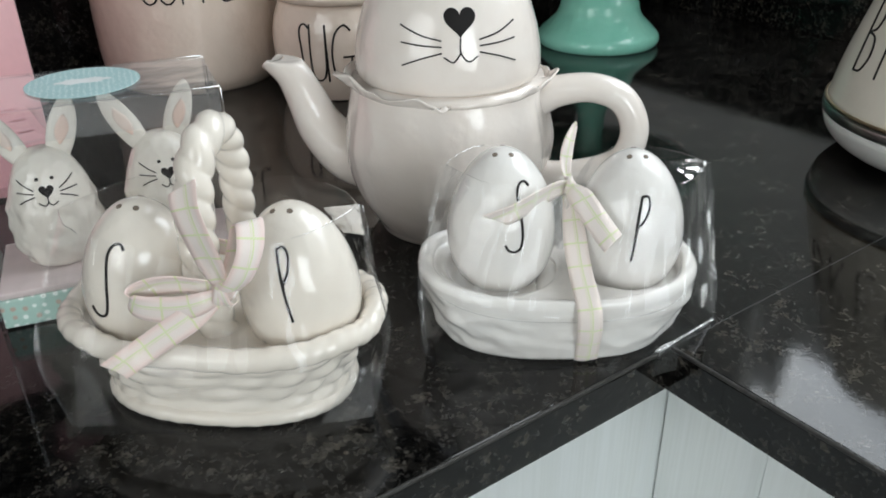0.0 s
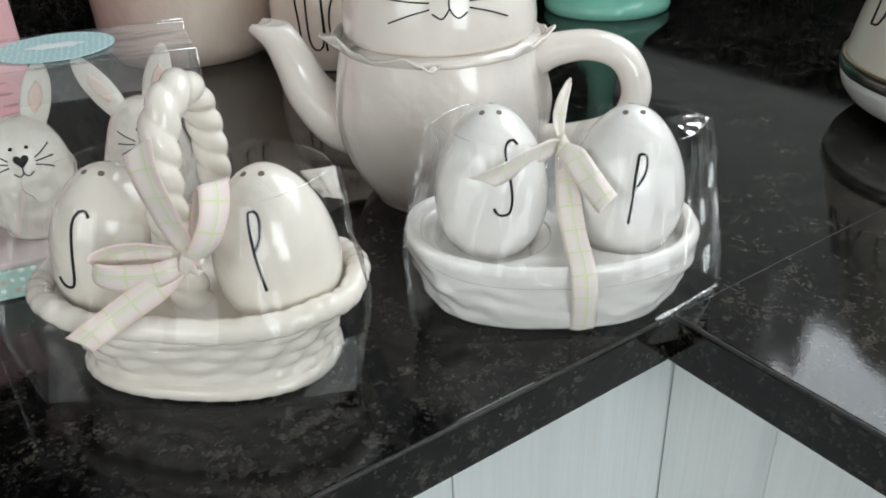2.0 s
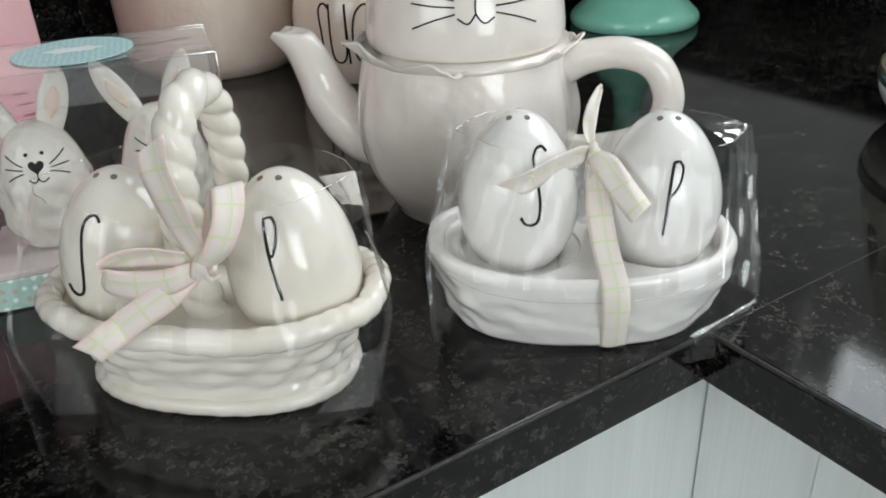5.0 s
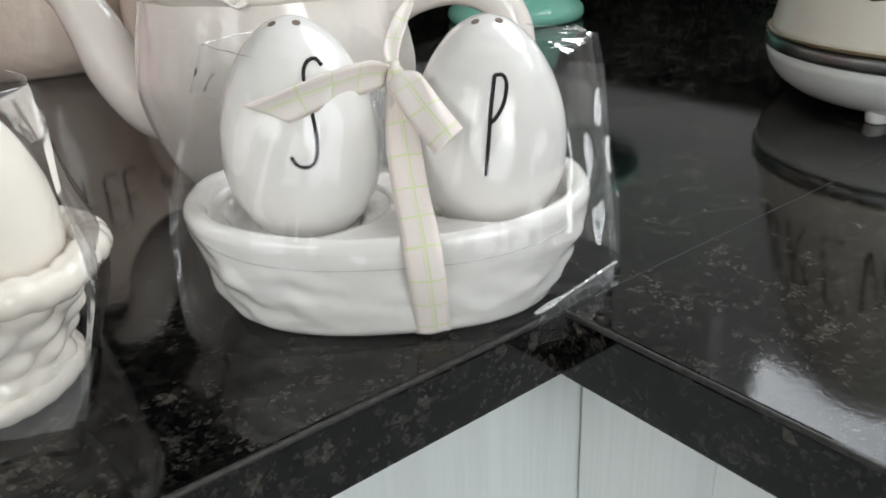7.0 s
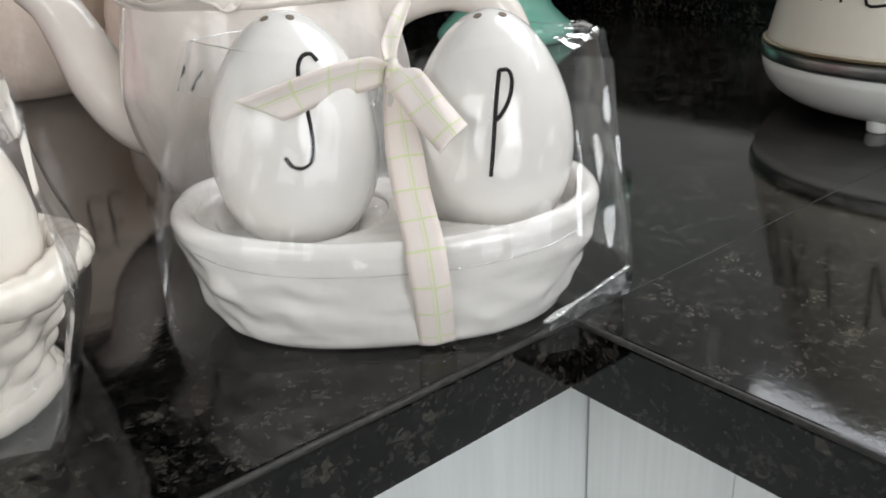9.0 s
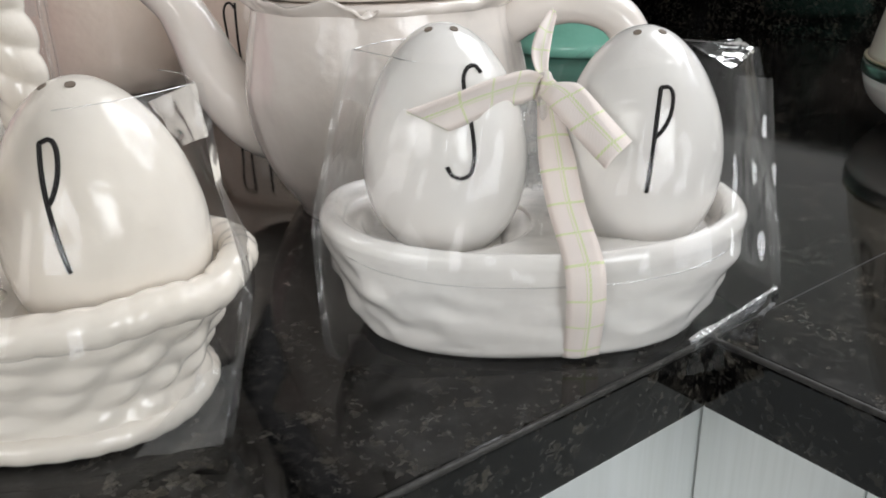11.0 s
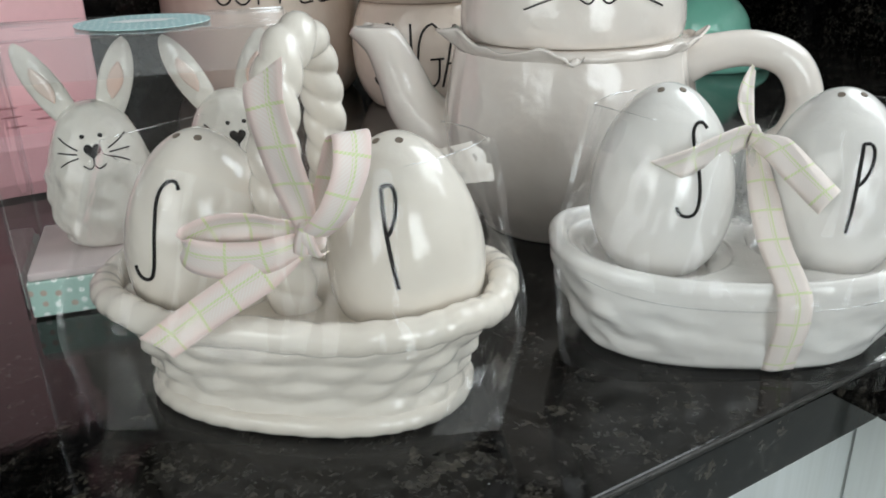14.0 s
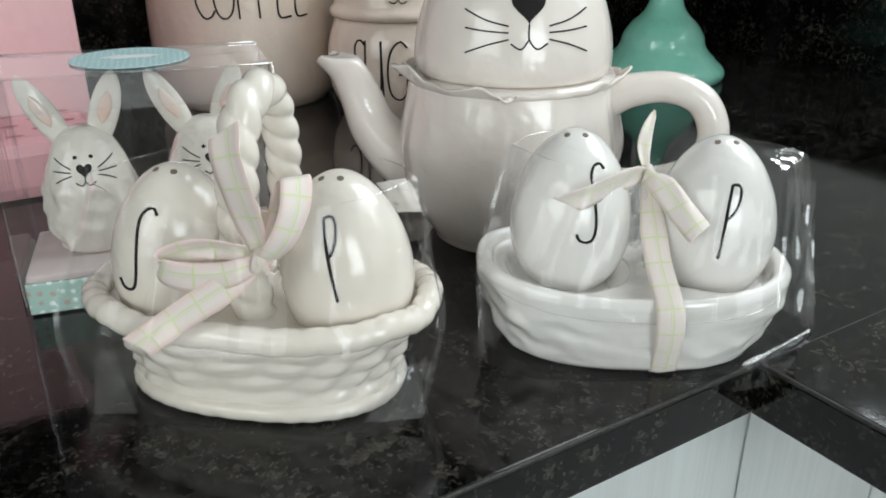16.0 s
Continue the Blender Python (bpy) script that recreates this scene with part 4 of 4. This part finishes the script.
def gift_box():
    m = pose(-0.2575, 0.2070, TOP, 0, 0, -13.0)
    L, D, HT = 0.1225, 0.064, 0.1105
    t = thing("gift_box", m, "clear plastic gift box with mint dotted tray and aqua oval label", "gift box")
    th = 0.0006

    def sheet(name, x0, x1, y0, y1, z0, z1, mat=BOX_FILM):
        if y1 - y0 < 0.001:
            q = [(x0, y0, z0), (x1, y0, z0), (x1, y0, z1), (x0, y0, z1)]
        elif x1 - x0 < 0.001:
            q = [(x0, y0, z0), (x0, y1, z0), (x0, y1, z1), (x0, y0, z1)]
        else:
            q = [(x0, y0, z0), (x1, y0, z0), (x1, y1, z0), (x0, y1, z0)]
        n = 12
        c = [Vector(p) for p in q]
        verts = []
        for i in range(n):
            for j in range(n):
                p = c[0].lerp(c[1], j / (n - 1)).lerp(c[3].lerp(c[2], j / (n - 1)), i / (n - 1))
                nor = (c[1] - c[0]).cross(c[3] - c[0]).normalized()
                verts.append(p + nor * (0.0007 * noise.noise(p * 45 + Vector((3, 1, 7))) * math.sin(math.pi * i / (n - 1)) * math.sin(math.pi * j / (n - 1))))
        pane = part(name, mesh_from(verts, grid_faces(n, n, False), name, mat), t)
        pane.visible_shadow = False
        return pane
    sheet("front_panel", 0, L, 0, th, 0.001, HT)
    sheet("back_panel", 0, L, D - th, D, 0.001, HT)
    sheet("side_panel", 0, th, th, D - th, 0.001, HT)
    sheet("side_panel", L - th, L, th, D - th, 0.001, HT)
    sheet("lid_panel", 0, L, 0, D, HT + 0.0002, HT + 0.0008, LID_FILM)
    sheet("lid_flap", 0.001, L - 0.001, -0.0011, -0.0005, HT - 0.015, HT, LID_FILM)
    sheet("bottom_panel", 0, L, 0, D, 0.0, 0.0007)
    box("tray", 0.0012, L - 0.0012, 0.0012, D - 0.0012, 0.001, 0.0165, MINT_DOTS, t, 0.0008, "mint card tray with pale dots")
    box("insert", 0.002, L - 0.002, 0.002, D - 0.002, 0.0166, 0.0200, PINK_CARD, t, 0.001, "pale pink card insert")
    for x in (0.0, L):
        for y in (0.0, D):
            v, f = sweep([Vector((x, y, 0.001 + i * (HT - 0.001) / 5)) for i in range(6)], 0.0006, 6)
            part("folded_edge", mesh_from(v, f, "folded_edge", BOX_FILM), t)
    for y in (0.0, D):
        v, f = sweep([Vector((x * L / 5, y, HT + 0.0006)) for x in range(6)], 0.0006, 6)
        part("folded_edge", mesh_from(v, f, "folded_edge", BOX_FILM), t)
    c = Vector((0.0610, 0.0350, HT))
    disc = loft(lambda s, a: Vector((c.x + 0.027 * math.cos(a), c.y + 0.027 * math.sin(a), HT + 0.0009 + 0.0004 * s)), 2, 56)
    part("label_sticker", mesh_from(*disc, "label_sticker", LABEL_DOTS, False), t, "aqua oval sticker with a white printed bar")
    cloud = loft(lambda s, a: Vector((c.x + 0.0125 * math.cos(a) * (1 + 0.10 * math.cos(6 * a)), c.y + 0.001 + 0.0046 * math.sin(a) * (1 + 0.16 * math.cos(6 * a)), HT + 0.00145 + 0.00015 * s)), 2, 60)
    part("label_print", mesh_from(*cloud, "label_print", WHITE_CARD, False), t)
    rabbit(m @ pose(0.0335, 0.0400, 0.0201, 0, 0, 0), "white glazed rabbit shaker with long pink ears, inside the clear box")
    rabbit(m @ pose(0.0914, 0.0400, 0.0201, 0, 0, 3), "white glazed rabbit shaker with long pink ears, inside the clear box")


gift_box()


# ---- teapot ----
def teapot():
    m = pose(0.0000, 0.1810, TOP, 0, 0, -49.0)
    t = thing("teapot", m, "white glazed ceramic teapot with petal collar and rabbit-face lid", "teapot")
    prof = smooth_profile([(0.0005, 0.0), (0.040, 0.0), (0.0445, 0.003), (0.054, 0.018), (0.0605, 0.036), (0.0625, 0.054), (0.0605, 0.072), (0.0575, 0.086), (0.0562, 0.0930)], 60)

    def body(s, a):
        # upright overlapping petals, each with one soft lapped edge
        r, z = prof[round(s * 59)]
        g = math.sin(math.pi * min(1, z / 0.105)) ** 0.7 if z > 0 else 0
        u = (a / (2 * math.pi) * 8 + 0.35 + 2.5 * z + 0.30 * math.sin(2 * a + 0.5) + 0.12 * math.sin(5 * a)) % 1.0
        lap = 0.6 * u - 0.3 if u < 0.86 else 0.216 - (u - 0.86) / 0.14 * 0.516
        crease = math.exp(-(((u * 2.0) % 1.0 - 0.5) / 0.10) ** 2)
        r *= 1 + g * (0.040 * lap * (0.6 + 0.5 * math.sin(2 * a + 1)) - 0.003 * crease) + 0.022 * g * noise.noise(Vector((math.cos(a) * 2.6, math.sin(a) * 2.6, z * 45)))
        return Vector((r * math.cos(a), r * math.sin(a), z))
    part("body", mesh_from(*loft(body, 60, 220), "body", POT), t)

    # leaf tips round the mouth: (degrees, radius of the free edge, its height)
    tips = [(-178, 0.0585, 0.0975), (-160, 0.0600, 0.0965), (-146, 0.0680, 0.1010), (-136, 0.0625, 0.1015), (-124, 0.0580, 0.0945), (-108, 0.0590, 0.0930), (-94, 0.0605, 0.0965), (-84, 0.0618, 0.0935),
            (-79, 0.0612, 0.0892), (-75, 0.0572, 0.0915), (-55, 0.0566, 0.0920), (-36, 0.0572, 0.0925), (-26, 0.0590, 0.0950), (-16, 0.0578, 0.0935), (-6, 0.0605, 0.0955), (1, 0.0640, 0.0990), (8, 0.0590, 0.0950),
            (40, 0.0572, 0.0925), (75, 0.0640, 0.0985), (85, 0.0585, 0.0945), (125, 0.0572, 0.0925), (160, 0.0640, 0.0985), (172, 0.0590, 0.0950), (182, 0.0585, 0.0975)]

    def collar(s, a):
        d = math.degrees(a) % 360
        d = d - 360 if d > 182 else d
        for (d0, r0, z0), (d1, r1, z1) in zip(tips, tips[1:]):
            if d0 <= d <= d1:
                f = (d - d0) / (d1 - d0)
                f = f * f * (3 - 2 * f)
                r1, z1 = r0 + (r1 - r0) * f, z0 + (z1 - z0) * f
                break
        r = 0.0556 + (r1 - 0.0556) * s ** 1.3 + 0.0010 * math.sin(math.pi * s)
        z = 0.0900 + (z1 - 0.0900) * s + 0.0022 * math.sin(math.pi * s) * (z1 < 0.09)
        return Vector((r * math.cos(a), r * math.sin(a), z + 0.0004 * s * math.sin(23 * a)))
    col = part("petal_collar", mesh_from(*loft(collar, 10, 240, (False, False)), "petal_collar", POT), t, "ruffled leaf-like collar")
    sol = col.modifiers.new("thickness", "SOLIDIFY")
    sol.thickness, sol.offset = 0.0012, 1
    lid_prof = smooth_profile([(0.0515, 0.0945), (0.0532, 0.0970), (0.0538, 0.1035), (0.0520, 0.1175), (0.0465, 0.1355), (0.0385, 0.1505), (0.0270, 0.1615), (0.0120, 0.1675), (0.0005, 0.1685)], 50)
    lid = part("lid", mesh_from(*lathe(lid_prof, 96), "lid", POT), t, "domed lid with a drawn whiskered face")
    surf = round_surface(lid_prof, radians(-69), 0.0002)
    Z = 0.1270
    lines = [[(0.0, Z - 0.002), (0.0, Z - 0.009), (0.004, Z - 0.0135), (0.009, Z - 0.011)], [(0.0, Z - 0.009), (-0.004, Z - 0.0135), (-0.009, Z - 0.011)]]
    for k in (-1, 1):
        for z0, z1, z2 in ((-0.003, -0.0005, 0.004), (-0.006, -0.0055, -0.0045), (-0.009, -0.012, -0.016)):
            lines.append([(k * 0.010, Z + z0), (k * 0.021, Z + z1), (k * 0.032, Z + z2)])
    part("mouth", mesh_from(*strokes_on(surf, lines[:2], 0.00042), "mouth", INK), lid)
    for line in lines[2:]:
        part("whisker", mesh_from(*strokes_on(surf, [line], 0.00042), "whisker", INK), lid)
    heart = []
    for i in range(7):
        for j in range(36):
            a = 2 * math.pi * j / 36
            k = 1 - i / 6.2
            hx, hy = 16 * math.sin(a) ** 3, 13 * math.cos(a) - 5 * math.cos(2 * a) - 2 * math.cos(3 * a) - math.cos(4 * a)
            heart.append(surf(hx * 0.00052 * k, Z + 0.0065 + hy * 0.00052 * k))
    part("nose", mesh_from(heart, grid_faces(7, 36, True) + [tuple(6 * 36 + j for j in range(36))], "nose", INK), lid)
    for x in (-0.0085, 0.0085):
        p = surf(x, Z + 0.0205)
        v, f = sweep([p - p.normalized() * 0.0006, p + Vector((p.x, p.y, 0)).normalized() * 0.0002], 0.0018, 14)
        part("eye", mesh_from(v, f, "eye", INK), lid)
    path = spline([(-0.040, 0, 0.036), (-0.064, 0, 0.038), (-0.082, 0, 0.054), (-0.091, 0, 0.073), (-0.099, 0, 0.088), (-0.110, 0, 0.0985)], 48)
    spout, fs = sweep(path, lambda s: min(0.0150 + 0.05 * s, 0.0245 - 0.0155 * s ** 0.62) + 0.0010 * max(0, (s - 0.85) / 0.15), 28, 1.0, Vector((0, 1, 0)))
    spout = [Vector((p.x, p.y, min(p.z, 0.0962 - 0.06 * (p.x + 0.105)))) for p in spout]
    rim_in = [spout[-28:][j].lerp(path[-1], 0.28) for j in range(28)]
    deep = [spout[-28:][j].lerp(path[-1], 0.4) + Vector((0.008, 0, -0.006)) for j in range(28)]
    k = len(spout)
    fs = fs[:-1] + [(k - 28 + j, k - 28 + (j + 1) % 28, k + (j + 1) % 28, k + j) for j in range(28)] + [(k + j, k + (j + 1) % 28, k + 28 + (j + 1) % 28, k + 28 + j) for j in range(28)]
    fs.append(tuple(k + 28 + j for j in range(28)))
    part("spout", mesh_from(spout + rim_in + deep, fs, "spout", POT), t)
    path = spline([(0.050, 0, 0.080), (0.066, 0, 0.0865), (0.085, 0, 0.0890), (0.1015, 0, 0.083), (0.1095, 0, 0.067), (0.106, 0, 0.050), (0.094, 0, 0.041), (0.074, 0, 0.035), (0.052, 0, 0.031)], 64)
    part("handle", mesh_from(*sweep(path, lambda s: 0.0082 + 0.004 * (2 * abs(s - 0.5)) ** 6, 22, 1.15, Vector((0, 1, 0))), "handle", POT), t)


teapot()


# ---- jars, cake stand, kettle, coffee machine ----
def jar(name, m, profile, text, height, pitch, base_z, face, label, glaze, lid=None, slim=0.8, thick=0.0009):
    t = thing(name, m, label, "canister", "lettered canisters")
    part("body", mesh_from(*lathe(profile, 96), "body", glaze), t)
    surf = round_surface(profile, radians(face), 0.0002)
    part("lettering", mesh_from(*strokes_on(surf, word(text, height, pitch, base_z, slim), thick), "lettering", INK), t, "black hand-lettered word " + text)
    if lid:
        part("lid", mesh_from(*lathe(lid, 96), "lid", glaze), t)
    return t, surf


COFFEE_PROFILE = smooth_profile([(0.0005, 0.0), (0.070, 0.0), (0.077, 0.002), (0.084, 0.010), (0.0875, 0.025), (0.0885, 0.060), (0.0885, 0.150), (0.0880, 0.185)], 60)
jar("coffee_canister", pose(-0.008, 0.606, TOP), COFFEE_PROFILE, "COFFEE", 0.045, 0.0172, 0.085, -104, "large cream ceramic canister lettered COFFEE, against the splashback", CANISTER,
    smooth_profile([(0.086, 0.186), (0.090, 0.188), (0.090, 0.197), (0.070, 0.206), (0.0005, 0.210)], 24))
SUGAR_PROFILE = smooth_profile([(0.0005, 0.0), (0.044, 0.0), (0.052, 0.004), (0.061, 0.021), (0.0645, 0.042), (0.063, 0.064), (0.0575, 0.081), (0.0555, 0.0845)], 60)
sugar, sugar_face = jar("sugar_canister", pose(0.090, 0.474, TOP), SUGAR_PROFILE, "SUGAR", 0.049, 0.0205, 0.022, -122, "small cream ceramic canister lettered SUGAR, behind the teapot", CANISTER,
                        smooth_profile([(0.055, 0.0850), (0.0600, 0.0870), (0.0605, 0.0930), (0.0570, 0.0955), (0.0560, 0.1025), (0.053, 0.1205), (0.040, 0.1405), (0.018, 0.1505), (0.0005, 0.1525)], 40))
mouth = [[(0.0, 0.1090), (0.0005, 0.1040), (0.0035, 0.1010), (0.0075, 0.1025)], [(0.0005, 0.1040), (-0.0030, 0.1010), (-0.0070, 0.1025)]]
SUGAR_LID = smooth_profile([(0.0570, 0.0955), (0.0560, 0.1025), (0.053, 0.1205), (0.040, 0.1405)], 24)
part("drawn_mouth", mesh_from(*strokes_on(round_surface(SUGAR_LID, radians(-119), 0.0003), mouth, 0.0006), "drawn_mouth", INK), sugar)


def cake_stand():
    t = thing("pedestal_stand", pose(0.400, 0.448, TOP), "mint green glazed pedestal stand on the worktop", "cake stand")
    prof = smooth_profile([(0.0005, 0.0), (0.060, 0.0), (0.0665, 0.002), (0.0680, 0.007), (0.0660, 0.013), (0.0570, 0.022), (0.0480, 0.031), (0.0445, 0.038), (0.0425, 0.046), (0.0345, 0.058), (0.0225, 0.070), (0.0165, 0.085), (0.0150, 0.105), (0.0160, 0.130)], 70)
    part("foot", mesh_from(*lathe(prof, 96), "foot", MINT), t)
    plate = smooth_profile([(0.016, 0.1305), (0.040, 0.136), (0.10, 0.140), (0.128, 0.143), (0.130, 0.149), (0.126, 0.151), (0.06, 0.148), (0.0005, 0.147)], 40)
    part("plate", mesh_from(*lathe(plate, 96), "plate", MINT), t)


cake_stand()


def kettle():
    R = 0.105
    m = pose(0.358, 0.027, TOP + 0.009)
    t = thing("kettle", m, "cream enamel kettle lettered BREW with a steel band, on small feet", "kettle")
    prof = smooth_profile([(R - 0.001, 0.031), (R - 0.002, 0.034), (R * 0.93, 0.060), (R * 0.82, 0.100), (R * 0.70, 0.140), (R * 0.58, 0.175), (R * 0.52, 0.190)], 50)
    body = part("body", mesh_from(*lathe(prof, 96), "body", KETTLE), t)
    surf = round_surface(prof, radians(-192), 0.0003)
    part("lettering", mesh_from(*strokes_on(surf, word("BREW", 0.048, 0.026, 0.058, 0.8), 0.0008), "lettering", INK), body, "black hand-lettered word BREW")
    part("rim_line", mesh_from(*lathe([(R - 0.001, 0.0295), (R + 0.0008, 0.0300), (R + 0.0008, 0.0310), (R - 0.001, 0.0315)], 96), "rim_line", plain("brass_line", (0.55, 0.45, 0.30), 0.3, 1.0)), t)
    part("band", mesh_from(*lathe(smooth_profile([(R - 0.001, 0.021), (R + 0.001, 0.0225), (R + 0.001, 0.028), (R - 0.001, 0.0294)], 12), 96), "band", STEEL), t, "brushed steel band")
    part("bowl", mesh_from(*lathe(smooth_profile([(0.0005, -0.004), (R * 0.72, -0.004), (R * 0.88, 0.000), (R * 0.975, 0.011), (R, 0.0207)], 24), 96), "bowl", KETTLE_WHITE), t, "white rounded base")
    for a in (268, 358, 88, 178):
        x, y = R * 0.78 * math.cos(radians(a)), R * 0.78 * math.sin(radians(a))
        v, f = lathe([(0.005, -0.009), (0.006, -0.008), (0.0075, 0.009)], 20)
        part("foot", mesh_from([p + Vector((x, y, 0)) for p in v], f, "foot", KETTLE_WHITE), t)
    part("lid", mesh_from(*lathe(smooth_profile([(R * 0.50, 0.191), (R * 0.44, 0.199), (R * 0.2, 0.205), (0.010, 0.207), (0.012, 0.220), (0.0005, 0.224)], 30), 64), "lid", KETTLE), t)


kettle()


def coffee_machine():
    m = pose(-0.187, 0.385, TOP, 0, 0, 0)
    t = thing("coffee_machine", m, "pink plastic coffee machine with a perforated drip tray", "coffee machine")
    box("column", -0.17, 0.010, 0.085, 0.235, 0.0, 0.215, PINK, t, 0.006)
    tray = box("drip_tray", -0.17, 0.0, -0.005, 0.084, 0.0, 0.040, PINK_DEEP, t, 0.010)
    # slots are thin discs on the tray, their shade given by darker pink
    for i in range(5):
        for j in range(9):
            x, y = -0.155 + j * 0.0175, 0.010 + i * 0.0145
            if (i + j) % 2 == 0:
                v, f = loft(lambda s, a: Vector((x + 0.0055 * math.cos(a), y + 0.0022 * math.sin(a), 0.0402 + 0.0003 * s)), 2, 14)
                part("drip_slot", mesh_from(v, f, "drip_slot", plain("slot_shade", (0.40, 0.16, 0.18), 0.6) if i + j == 0 else bpy.data.materials["slot_shade"], False), tray)


coffee_machine()
